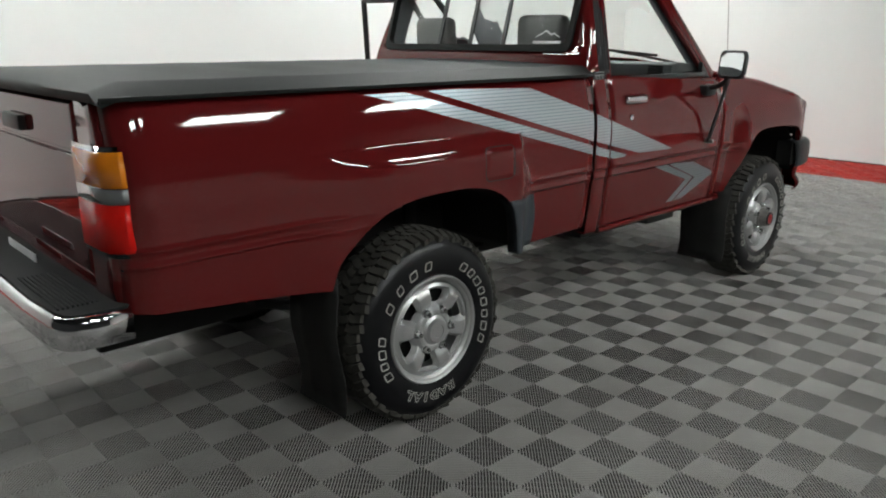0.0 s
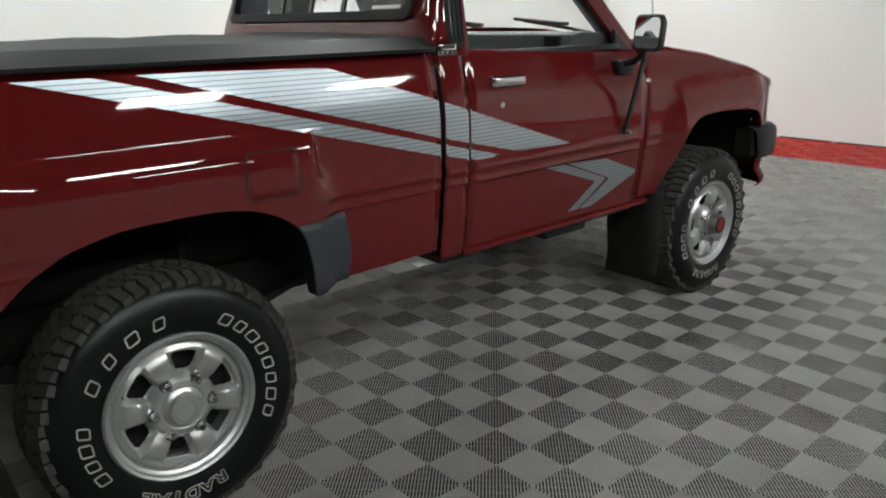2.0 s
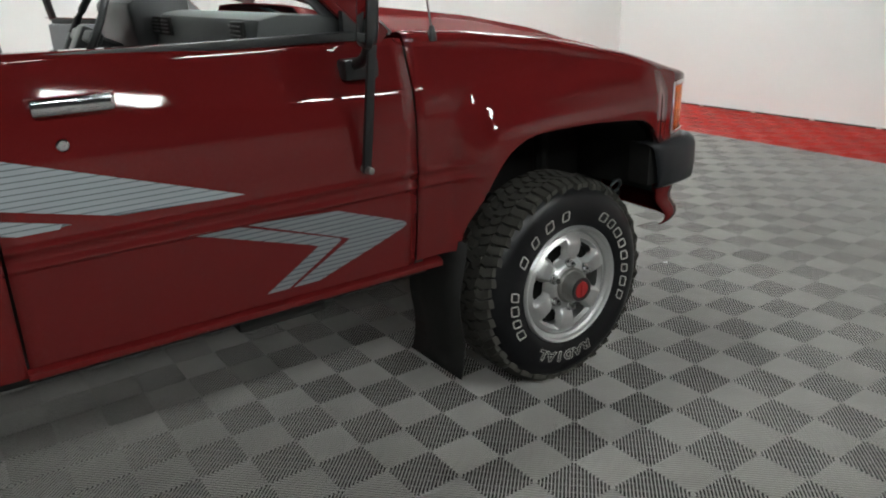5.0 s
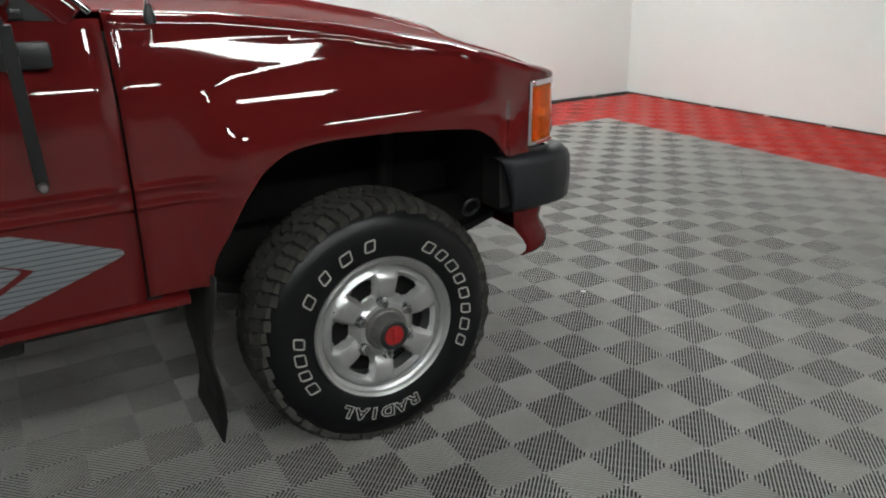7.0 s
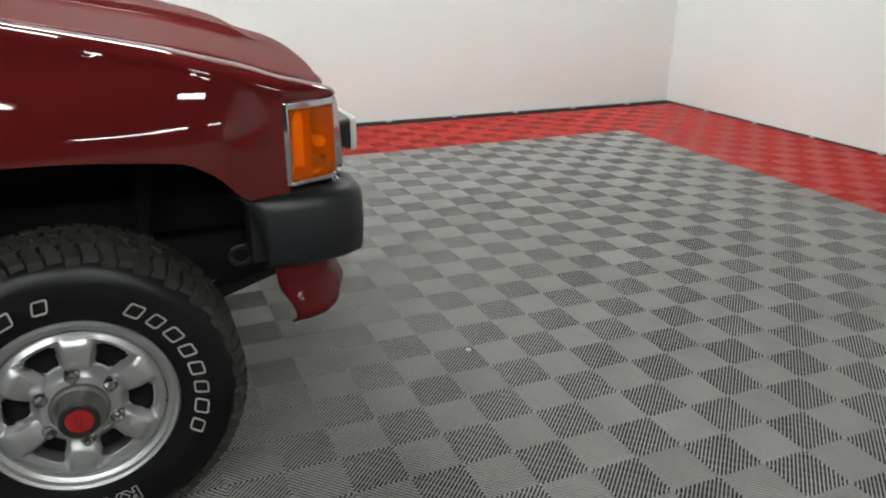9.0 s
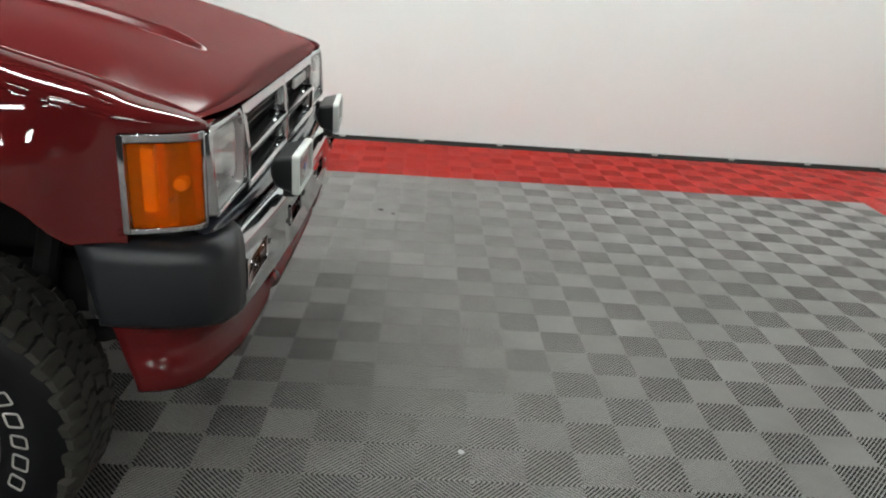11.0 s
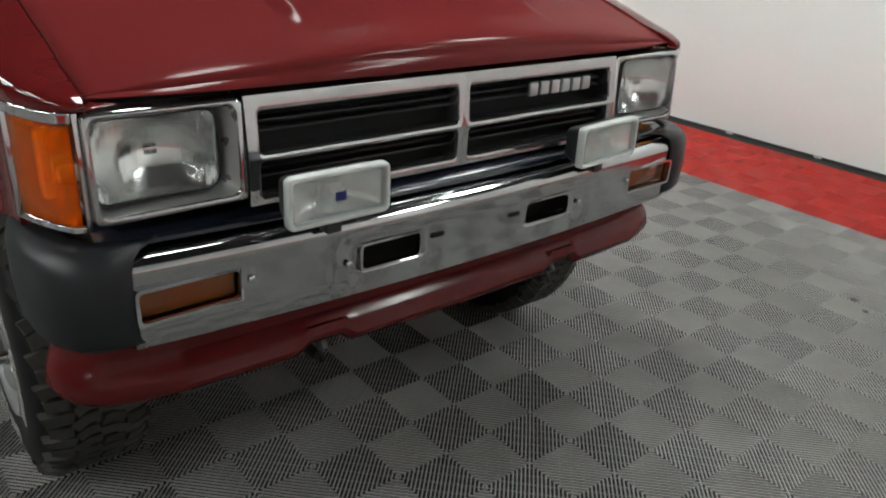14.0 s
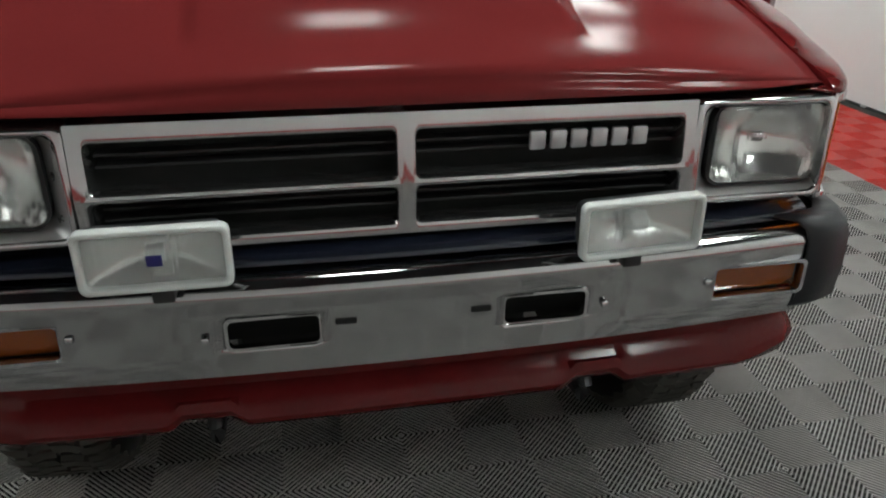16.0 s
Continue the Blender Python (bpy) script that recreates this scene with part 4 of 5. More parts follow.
# fog lamps on the bumper
for sgn in (-1, 1):
    fog = new("fog_lamp")
    fog.parent = truck
    tagged(fog, "rectangular white-rimmed fog lamp on the bumper")
    y0, y1, z0, z1 = -0.097, 0.097, -0.045, 0.045
    m = pose(3.376, -0.347, 0.823, 0, 0, 0) if sgn < 0 else pose(3.374, 0.334, 0.817, 1, 0, 3)
    bm = bmesh.new()
    rows = [[(dx, y, z) for y, z in rounded(y0 + g_, y1 - g_, z0 + g_, z1 - g_, 0.012)] for dx, g_ in ((-0.065, 0.03), (-0.052, 0.012), (-0.012, 0.002))]
    bm = grid(rows, closed=True)
    bm.faces.new([v for v in list(bm.verts)[:len(rows[0])]])
    a = part("fog_housing", bm, BLACK_PLASTIC, fog, "black lamp housing")
    bm = bmesh.new()
    add_trim(bm, rounded(y0, y1, z0, z1, 0.012), rounded(y0 + 0.009, y1 - 0.009, z0 + 0.009, z1 - 0.009, 0.008), "x", -0.013, 0.004)
    b = part("fog_rim", bm, WHITE_RIM, fog, "white plastic rim")
    c = part("fog_lens", box(-0.011, 0.0, y0 + 0.008, y1 - 0.008, z0 + 0.008, z1 - 0.008, 0.002), FOG_LENS, fog, "frosted ribbed lens")
    c.visible_shadow = False
    rows = [[(-0.014 - 0.030 * (1 - s0 * s0), y * s0, z * s0) for y, z in rounded(y0 + 0.009, y1 - 0.009, z0 + 0.009, z1 - 0.009, 0.008 + 0.027 * (1 - s0))] for s0 in (1.0, 0.85, 0.65, 0.45, 0.25, 0.08)]
    d = part("fog_reflector", grid(rows, closed=True), REFLECTOR, fog, "silver bowl behind the lens")
    part_bulb = part("bulb_cap", lathe([(0.0, -0.012), (0.012, -0.012), (0.014, 0.012), (0.0, 0.012)], (-0.026, 0, 0), 14), WHITE_RIM, fog)
    kids = [a, b, c, d, part_bulb]
    if sgn < 0:
        kids.append(part("emblem", box(-0.001, 0.0015, -0.010, 0.010, -0.008, 0.008, 0.001), BLUE, fog, "small blue maker's mark"))
    kids.append(part("fog_foot", box(-0.05, -0.02, -0.015, 0.015, -0.075, -0.04, 0.004), BLACK_PLASTIC, fog))
    for o in kids:
        o.matrix_basis = m

# valance
rows = []
SECTION = ((0.0, 0.612), (-0.005, 0.585), (-0.012, 0.562), (-0.010, 0.546), (0.004, 0.532), (0.018, 0.517), (0.023, 0.502), (0.016, 0.487), (0.0, 0.476), (-0.03, 0.472))
for f, z in SECTION:
    drop = (0.56 - z) * 0.35
    path = [(3.082 + (0.61 - z) * 0.28, -0.768), (3.128, -0.771), (3.162, -0.765), (3.200, -0.748), (3.229, -0.712), (3.249, -0.655)]
    line = [(x + max(f, -0.012) * 0.45, y - max(f, -0.012) * 0.6, z - 0.010 * max(0, 0.56 - z) / 0.07) for x, y in path]
    for k in range(97):
        y = -0.6 + 1.2 * k / 96
        notch = 0.020 * sstep((0.060 - abs(abs(y) - 0.325)) / 0.022) if z < 0.53 else 0.0
        line.append((3.262 + 0.016 * (1 - (y / 0.6) ** 2) + f, y, z + notch - 0.006 * max(0, 0.56 - z) / 0.07))
    line += [(x, -y, z) for x, y, z in line[:6][::-1]]
    rows.append(line)
thick(part("valance", grid(rows), RED_DULL, truck, "dark red lower valance with worn lip"), 0.004, -1)
for sgn in (-1, 1):
    part("tow_hook", tube([(3.18, sgn * 0.32, 0.50), (3.24, sgn * 0.32, 0.492), (3.262, sgn * 0.32, 0.465), (3.25, sgn * 0.32, 0.435), (3.205, sgn * 0.32, 0.43)], 0.013), BLACK_PLASTIC, truck, "black tow hook")
    part("tow_ring", tube([(3.03 + 0.026 * math.cos(a), sgn * (0.62 + 0.010 * math.sin(a)), 0.590 + 0.026 * math.sin(a)) for a in [2 * math.pi * k / 16 for k in range(17)]], 0.006, 8), BLACK_PLASTIC, truck, "black tie-down ring")
    part("valance_bolt", box(3.262, 3.272, sgn * 0.30 - 0.007, sgn * 0.30 + 0.007, 0.575, 0.588, 0.003), BLACK_PLASTIC, truck)

# ---- cab ----
ROOF_Z = 1.70


def cab_half(z):
    return lerp(z, [(1.20, 0.742), (1.25, 0.729), (1.45, 0.675), (1.62, 0.615), (1.70, 0.55)])


def back_x(z):
    return lerp(z, [(1.18, 0.955), (1.26, 0.962), (1.30, 0.968), (1.62, 1.06), (1.70, 1.14)])


WZ0, WZ1, WY = 1.328, 1.60, 0.615
ys = sorted({round(-1 + k / 20, 4) for k in range(41)})
bm = bmesh.new()
zlist = [1.18, 1.22, 1.255, 1.275, 1.30, WZ0, 1.40, 1.47, 1.54, WZ1, 1.64, 1.67]
vert_at = {}
for z in zlist:
    lim = (WY - 0.02 * (z - WZ0) / (WZ1 - WZ0)) / cab_half(z)
    row = sorted({-1.0, -0.97, -lim, -lim * 0.75, -lim * 0.5, -lim * 0.25, 0.0, lim * 0.25, lim * 0.5, lim * 0.75, lim, 0.97, 1.0})
    for k, v in enumerate(row):
        rnd = 0.03 * max(0.0, (abs(v) - 0.93) / 0.07) ** 2
        vert_at[k, z] = bm.verts.new((back_x(z) + rnd, v * cab_half(z), z))
for z, zb in zip(zlist, zlist[1:]):
    for k in range(12):
        if WZ0 - 1e-6 <= z and zb <= WZ1 + 1e-6 and 2 <= k <= 9:
            continue
        bm.faces.new([vert_at[k, z], vert_at[k + 1, z], vert_at[k + 1, zb], vert_at[k, zb]])
thick(part("cab_back", bm, PAINT, truck, "dark red cab rear wall under the window"), 0.01, 1)
# roof
rows = []
for x, dz in ((1.07, -0.06), (1.10, -0.02), (1.16, 0.0), (1.3, 0.012), (1.45, 0.008), (1.52, -0.012), (1.56, -0.035)):
    rows.append([(x, v * 0.60, ROOF_Z + dz - 0.05 * abs(v) ** 6) for v in [-1 + k / 12 for k in range(25)]])
thick(part("roof", grid(rows), PAINT, truck, "dark red cab roof"), 0.01, -1)


def bar(name, a, b, w, d, mat, parent, label="", bev=0.006):
    """A beam from a to b; w along the truck, d across it."""
    a, b = Vector(a), Vector(b)
    along = (b - a).normalized()
    fore = (Vector((1, 0, 0)) - along * along.x).normalized()
    across = along.cross(fore)
    m = Matrix((fore, across, along)).transposed().to_4x4()
    m.translation = (a + b) / 2
    return part(name, box(-w / 2, w / 2, -d / 2, d / 2, -(b - a).length / 2, (b - a).length / 2, bev, 2, m), mat, parent, label)


for sgn in (-1, 1):
    # rear side pillar with the black vent slats
    rows = []
    for z in [1.21 + 0.43 * k / 8 for k in range(9)]:
        h = cab_half(z)
        lean = back_x(z) - 0.955
        rows.append([(0.958 + lean, sgn * (h - 0.03), z), (0.964 + lean, sgn * (h - 0.008), z), (0.98 + lean, sgn * h, z), (1.065 + lean * 0.5, sgn * h, z), (1.066 + lean * 0.5, sgn * (h - 0.03), z)])
    thick(part("rear_pillar", grid(rows), PAINT, truck, "dark red rear cab pillar"), 0.004, 0)
    bar("windshield_pillar", (2.02, sgn * 0.705, 1.185), (1.545, sgn * 0.600, 1.665), 0.050, 0.045, PAINT, truck, "dark red windshield pillar")
    bar("pillar_trim", (1.985, sgn * 0.672, 1.20), (1.535, sgn * 0.570, 1.655), 0.085, 0.014, TRIM_GREY, truck, "grey inner pillar trim")
    bar("rear_trim", (1.06, sgn * 0.690, 1.22), (1.125, sgn * 0.585, 1.62), 0.10, 0.014, TRIM_GREY, truck, "grey inner corner trim")
    bar("cant_rail", (1.07, sgn * 0.612, 1.645), (1.56, sgn * 0.600, 1.66), 0.04, 0.05, PAINT, truck)
    bar("windshield_trim", (2.055, sgn * 0.690, 1.195), (1.575, sgn * 0.585, 1.672), 0.014, 0.02, CHROME, truck, "bright windshield trim", 0.003)
part("cowl", grid([[(1.93, y, 1.19 + 0.028 * (1 - (y / 0.7) ** 2)) for y in (-0.70, -0.4, 0, 0.4, 0.70)], [(2.0, y, 1.196 + 0.03 * (1 - (y / 0.7) ** 2)) for y in (-0.70, -0.4, 0, 0.4, 0.70)]]), BLACK_PLASTIC, truck)
ws = [[(lerp(t, [(0, 2.03), (1, 1.56)]) + 0.03 * (1 - (v) ** 2), v * lerp(t, [(0, 0.685), (1, 0.585)]), lerp(t, [(0, 1.195), (1, 1.668)])) for v in (-1, -0.6, -0.2, 0.2, 0.6, 1)] for t in (0, 0.33, 0.67, 1)]
o = thick(part("windshield", grid(ws), GLASS, truck, "clear windshield"), 0.005, 0)
o.visible_shadow = False
for y0 in (-0.30, 0.22):
    part("wiper", tube([(2.06, y0 - 0.28, 1.235), (2.03, y0, 1.285), (2.015, y0 + 0.16, 1.302)], [0.005, 0.009, 0.005], 6), BLACK_PLASTIC, truck, "black wiper arm")
    part("wiper_blade", tube([(2.01, y0 - 0.10, 1.288), (1.995, y0 + 0.20, 1.312)], 0.008, 6), BLACK_PLASTIC, truck)

# rear sliding window
rw = new("rear_window")
rw.parent = truck
tagged(rw, "black-framed sliding rear cab window")


def win_pt(y, z, out=0.0):
    return (back_x(z) - out, y, z)


bm = bmesh.new()
outer, inner = rounded(-WY - 0.005, WY + 0.005, WZ0 - 0.012, WZ1 + 0.01, 0.035), rounded(-WY + 0.022, WY - 0.022, WZ0 + 0.018, WZ1 - 0.02, 0.03)
rings = [[bm.verts.new(win_pt(y, z, d)) for y, z in poly] for poly, d in ((outer, 0.0), (outer, 0.020), (inner, 0.022), (inner, -0.01))]
for a, b in zip(rings, rings[1:]):
    for k in range(len(a)):
        bm.faces.new([a[k], a[(k + 1) % len(a)], b[(k + 1) % len(a)], b[k]])
part("window_frame", bm, BLACK, rw, "black rubber window frame")
for y in (-0.215, 0.0, 0.215):
    part("window_bar", grid([[win_pt(y - 0.010, z, 0.006), win_pt(y + 0.010, z, 0.006), win_pt(y + 0.010, z, -0.006), win_pt(y - 0.010, z, -0.006)] for z in (WZ0, WZ0 + 0.1, WZ1)], closed=True), BLACK_PLASTIC, rw)
for y0, y1 in ((-0.595, -0.225), (-0.205, -0.01), (0.01, 0.205), (0.225, 0.595)):
    o = part("pane", grid([[win_pt(y0, z), win_pt(y1, z)] for z in (WZ0 + 0.005, 1.45, WZ1 - 0.005)]), GLASS, rw)
    thick(o, 0.004, 0)
    o.visible_shadow = False
part("sticker", grid([[win_pt(-0.56 + 0.155 * k / 8, WZ0 + 0.022, 0.013) for k in range(9)], [win_pt(-0.56 + 0.155 * k / 8, WZ0 + 0.034, 0.013) for k in range(9)]]), DECAL_WHITE, rw, "white sticker strip")
part("sticker_peaks", grid([[win_pt(-0.55 + 0.135 * k / 8, WZ0 + 0.046 + h0, 0.013) for k, h0 in enumerate((0, 0.008, 0.016, 0.010, 0.020, 0.026, 0.014, 0.010, 0))],
                            [win_pt(-0.55 + 0.135 * k / 8, WZ0 + 0.051 + h0, 0.013) for k, h0 in enumerate((0, 0.008, 0.018, 0.012, 0.024, 0.030, 0.016, 0.010, 0))]]), DECAL_WHITE, rw, "white mountain outline sticker")


# ---- doors ----
def door(sgn, open_angle):
    d = new("door")
    d.parent = truck
    tagged(d, "dark red door, closed, window down" if sgn < 0 else "dark red door standing wide open, with grey inner trim")
    skin = door_shell("door_skin", sgn, d)
    kids = [skin]
    kids.append(part("door_trim", box(1.10, 2.03, sgn * 0.700 - 0.012, sgn * 0.700 + 0.012, 0.59, 1.19, 0.01), TRIM_GREY, d, "grey inner door panel"))
    kids.append(part("belt_seal", box(1.10, 1.93, sgn * 0.722 - 0.012, sgn * 0.722 + 0.012, 1.19, 1.212, 0.004), BLACK_PLASTIC, d))
    # window frame
    kids.append(bar("frame_rear", (1.090, sgn * 0.731, 1.205), (1.120, sgn * 0.628, 1.62), 0.035, 0.024, PAINT if sgn < 0 else BLACK_PLASTIC, d))
    kids.append(bar("frame_front", (1.985, sgn * 0.712, 1.185), (1.535, sgn * 0.618, 1.635), 0.035, 0.024, PAINT if sgn < 0 else BLACK_PLASTIC, d))
    kids.append(bar("frame_top", (1.12, sgn * 0.630, 1.615), (1.555, sgn * 0.620, 1.62), 0.03, 0.03, PAINT if sgn < 0 else BLACK_PLASTIC, d))
    if sgn < 0:
        kids.append(part("sail_panel", prism([(1.90, 1.19), (1.985, 1.185), (1.90, 1.262)], "y", -0.728, -0.708), BLACK_PLASTIC, d))
    # handle and lock
    hx, hz = 1.252, 1.112
    hw = half_width(1.25, hz)
    kids.append(part("handle_cup", box(hx - 0.085, hx + 0.085, sgn * (hw - 0.004) - 0.004, sgn * (hw - 0.004) + 0.004, hz - 0.046, hz + 0.020, 0.003), PAINT, d))
    kids.append(part("handle", box(hx - 0.080, hx + 0.080, sgn * (hw + 0.014) - 0.011, sgn * (hw + 0.014) + 0.011, hz - 0.018, hz + 0.018, 0.009, 3), CHROME, d, "chrome door handle"))
    kids.append(part("lock", lathe([(0.013, 0.003), (0.013, -0.003), (0.010, -0.006), (0.0, -0.006)], (1.218, sgn * (half_width(1.218, 1.035) + 0.002), 1.035), 16), CHROME, d, "round key lock"))
    if open_angle:
        hinge = Matrix.Translation((2.066, sgn * 0.76, 0)) @ Matrix.Rotation(radians(open_angle), 4, "Z") @ Matrix.Translation((-2.066, -sgn * 0.76, 0))
        for o in kids:
            o.matrix_basis = hinge
    return d


door(-1, 0)
door(1, -64)

# vent slats behind the door window
for sgn in (-1, 1):
    v = new("cab_vent")
    v.parent = truck
    tagged(v, "black slatted cab vent")
    def vent_pt(x, z, out):
        lean = (back_x(z) - 0.955) * 0.5
        return (x + lean, sgn * (cab_half(z) + out), z)
    rows = [[vent_pt(1.018, z, 0.004), vent_pt(1.085, z, 0.004)] for z in [1.228 + 0.30 * k / 6 for k in range(7)]]
    thick(part("vent_plate", grid(rows), BLACK_PLASTIC, v), 0.004, 0)
    for x in (1.027, 1.045, 1.063, 1.081):
        rows = [[vent_pt(x - 0.005, z, 0.006), vent_pt(x, z, 0.013), vent_pt(x + 0.005, z, 0.006)] for z in [1.245 + 0.28 * k / 6 for k in range(7)]]
        part("slat", grid(rows), BLACK_PLASTIC, v)
    b = new("side_badge")
    b.parent = truck
    tagged(b, "small chrome injection badge")
    hb = half_width(0.99, 1.205)
    part("badge_plate", box(0.966, 1.044, sgn * (hb + 0.003) - 0.003, sgn * (hb + 0.003) + 0.003, 1.205, 1.238, 0.002), CHROME, b)
    part("badge_inlay", box(0.970, 1.040, sgn * (hb + 0.0065) - 0.0008, sgn * (hb + 0.0065) + 0.0008, 1.208, 1.2215), BLACK_PLASTIC, b)
    part("badge_bar", box(0.974, 1.036, sgn * (hb + 0.0065) - 0.0008, sgn * (hb + 0.0065) + 0.0008, 1.2255, 1.2345), BLACK_PLASTIC, b)
    for k, ch in enumerate("EFI"):
        cu = bpy.data.curves.new("letter", "FONT")
        cu.body, cu.size, cu.extrude, cu.align_x = ch, 0.0135, 0.0006, "CENTER"
        ob = new("letter_source", cu)
        me = bpy.data.meshes.new_from_object(ob)
        bpy.data.objects.remove(ob)
        me.transform(Matrix.Diagonal((1.5, 1, 1, 1)))
        finish(me, BADGE)
        ob = new("letter", me)
        ob.parent = b
        ob.matrix_basis = pose(0.985 + 0.020 * k if sgn < 0 else 1.025 - 0.020 * k, sgn * (hb + 0.0078), 1.210, 90, 0, 0 if sgn < 0 else 180)

# side mirror on the near door
sm = new("side_mirror")
sm.parent = truck
tagged(sm, "black-backed door mirror on a folding arm with a strut")
m = pose(1.868, -0.905, 1.252, 0, 5, -22) @ Matrix.Diagonal((0.55, 1, 1, 1))
bm = bmesh.new()
rows = [[(dx, y, z) for y, z in rounded(-0.088 + g_, 0.088 - g_, -0.066 + g_, 0.066 - g_, 0.028)] for dx, g_ in ((-0.021, 0.009), (-0.024, 0.006), (-0.018, 0.0), (0.005, 0.0), (0.026, 0.012), (0.036, 0.034))]
bm = grid(rows, closed=True)
bm.verts.ensure_lookup_table()
bm.faces.new([bm.verts[5 * 20 + k] for k in range(20)])
part("mirror_shell", bm, BLACK_PLASTIC, sm, "black mirror shell").matrix_basis = m
bm = bmesh.new()
o = part("mirror_glass", prism(rounded(-0.077, 0.077, -0.055, 0.055, 0.024), "x", -0.0225, -0.017), MIRROR, sm, "mirror glass")
o.matrix_basis = m
o = part("chrome_cover", grid([[(0.0275, y, z) for y, z in rounded(-0.078, 0.078, -0.056, 0.056, 0.024)], [(0.0385, y * 0.6, z * 0.5) for y, z in rounded(-0.078, 0.078, -0.056, 0.056, 0.024)]], closed=True), CHROME, sm, "chrome back")
o.matrix_basis = m
part("mirror_arm", tube([(1.90, -0.775, 1.135), (1.892, -0.82, 1.145), (1.885, -0.86, 1.165), (1.88, -0.885, 1.20)], [0.013, 0.013, 0.012, 0.012]), BLACK_PLASTIC, sm)
part("mirror_foot", box(1.868, 1.965, -0.785, -0.735, 1.098, 1.150, 0.010), BLACK_PLASTIC, sm)
bar("mirror_strut", (1.892, -0.880, 1.19), (1.902, -0.795, 0.866), 0.024, 0.012, BLACK_PLASTIC, sm, "flat black strut", 0.004)
part("strut_pivot", lathe([(0.010, 0.02), (0.010, -0.02), (0.007, -0.024), (0.0, -0.024)], (1.902, -0.80, 0.874), 12), STEEL, sm)

# antenna
an = new("antenna")
an.parent = truck
tagged(an, "thin whip antenna on the fender")
part("base", lathe([(0.0, 0), (0.013, 0), (0.013, 0.012), (0.009, 0.03), (0.006, 0.04)], segs=12), BLACK_PLASTIC, an).matrix_basis = pose(2.165, -0.728, 1.172, 90, 0, 0)
part("whip", tube([(2.165, -0.728, 1.205), (2.10, -0.728, 1.60), (2.02, -0.727, 2.1)], [0.0028, 0.002, 0.0012], 6), STEEL, an)

# ---- cab inside ----
part("dashboard", prism([(1.98, 1.05), (1.97, 1.215), (1.90, 1.252), (1.76, 1.262), (1.70, 1.252), (1.68, 1.16), (1.70, 0.95), (1.98, 0.90)], "y", -0.68, 0.68, 0.015), DASH, truck, "grey dashboard with air vents")
part("instrument_hood", prism([(1.80, 1.22), (1.80, 1.300), (1.72, 1.315), (1.62, 1.30), (1.60, 1.28), (1.62, 1.14), (1.80, 1.10)], "y", 0.14, 0.60, 0.015), BLACK_PLASTIC, truck, "black instrument hood")
for y in (-0.60, 0.0, 0.09):
    vent = part("air_vent", box(1.672, 1.684, y - 0.04, y + 0.04, 1.192, 1.246, 0.004), BLACK, truck)
    for z in (1.200, 1.211, 1.222, 1.233):
        part("vane", box(1.668, 1.674, y - 0.036, y + 0.036, z, z + 0.004), BLACK_PLASTIC, vent)
sw = part("steering_wheel", bmesh.new(), BLACK_PLASTIC, truck, "black steering wheel")
bm = bmesh.new()
ring = [Vector((0, 0.185 * math.cos(2 * math.pi * k / 40), 0.185 * math.sin(2 * math.pi * k / 40))) for k in range(41)]
add_tube(bm, ring, 0.013, 8)
add_box(bm, -0.01, 0.03, -0.16, 0.16, -0.02, 0.02, 0.008)
add_box(bm, -0.02, 0.05, -0.05, 0.05, -0.10, 0.03, 0.01)
bmesh.ops.recalc_face_normals(bm, faces=bm.faces)
bm.to_mesh(sw.data)
bm.free()
sw.data.shade_smooth()
sw.matrix_basis = pose(1.50, 0.36, 1.19, 0, 28, 0)
part("steering_column", tube([(1.52, 0.36, 1.17), (1.75, 0.36, 1.06)], 0.03), BLACK_PLASTIC, truck)
for y in (-0.36, 0.36):
    s = new("seat")
    s.parent = truck
    tagged(s, "grey cloth bucket seat")
    part("seat_back", prism([(1.06, 0.80), (1.22, 0.80), (1.16, 1.28), (1.05, 1.31)], "y", y - 0.24, y + 0.24, 0.04), SEAT, s)
    part("seat_cushion", box(1.12, 1.62, y - 0.25, y + 0.25, 0.66, 0.84, 0.05), SEAT, s)
    part("headrest", box(1.055, 1.13, y - 0.135, y + 0.135, 1.325, 1.475, 0.035, 3), SEAT, s)
    for dy in (-0.05, 0.05):
        part("headrest_post", tube([(1.095, y + dy, 1.28), (1.095, y + dy, 1.34)], 0.006), STEEL, s)
part("seat_belt", grid([[(1.10, 0.60, 1.58), (1.10, 0.55, 1.58)], [(1.08, 0.36, 1.33), (1.08, 0.31, 1.31)], [(1.08, 0.22, 1.2), (1.08, 0.17, 1.2)]]), SEAT, truck)
part("firewall", box(1.98, 2.02, -0.68, 0.68, 0.6, 1.18), BLACK, truck)

# ---- bed cover, tail and rear bumper ----
rows = []
for k in range(29):
    x = -1.035 + 1.975 * k / 28
    row = []
    for v in [-1 + j / 14 for j in range(29)]:
        y = 0.762 * v
        z = 1.268 + 0.006 * math.cos(3 * v) - 0.004 * math.cos(18 * x) * (1 - v ** 2) - 0.030 * max(0, (abs(v) - 0.95) / 0.05) ** 2
        z -= 0.022 * max(0, (-0.98 - x) / 0.055) ** 2
        row.append((x, y, z))
    rows.append([(x, -0.768, 1.218), (x, -0.770, 1.230)] + row + [(x, 0.770, 1.230), (x, 0.768, 1.218)])
rows.insert(0, [(-1.042, p[1], min(p[2], 1.238)) for p in rows[0]])
rows.insert(0, [(-1.040, p[1], 1.214) for p in rows[0]])
thick(part("tonneau_cover", grid(rows), VINYL, truck, "soft black vinyl bed cover with stitched edges", 50), 0.004, -1)
tg = new("tailgate")
tg.parent = truck
tagged(tg, "dark red tailgate with a pressed upper line")
rows = []
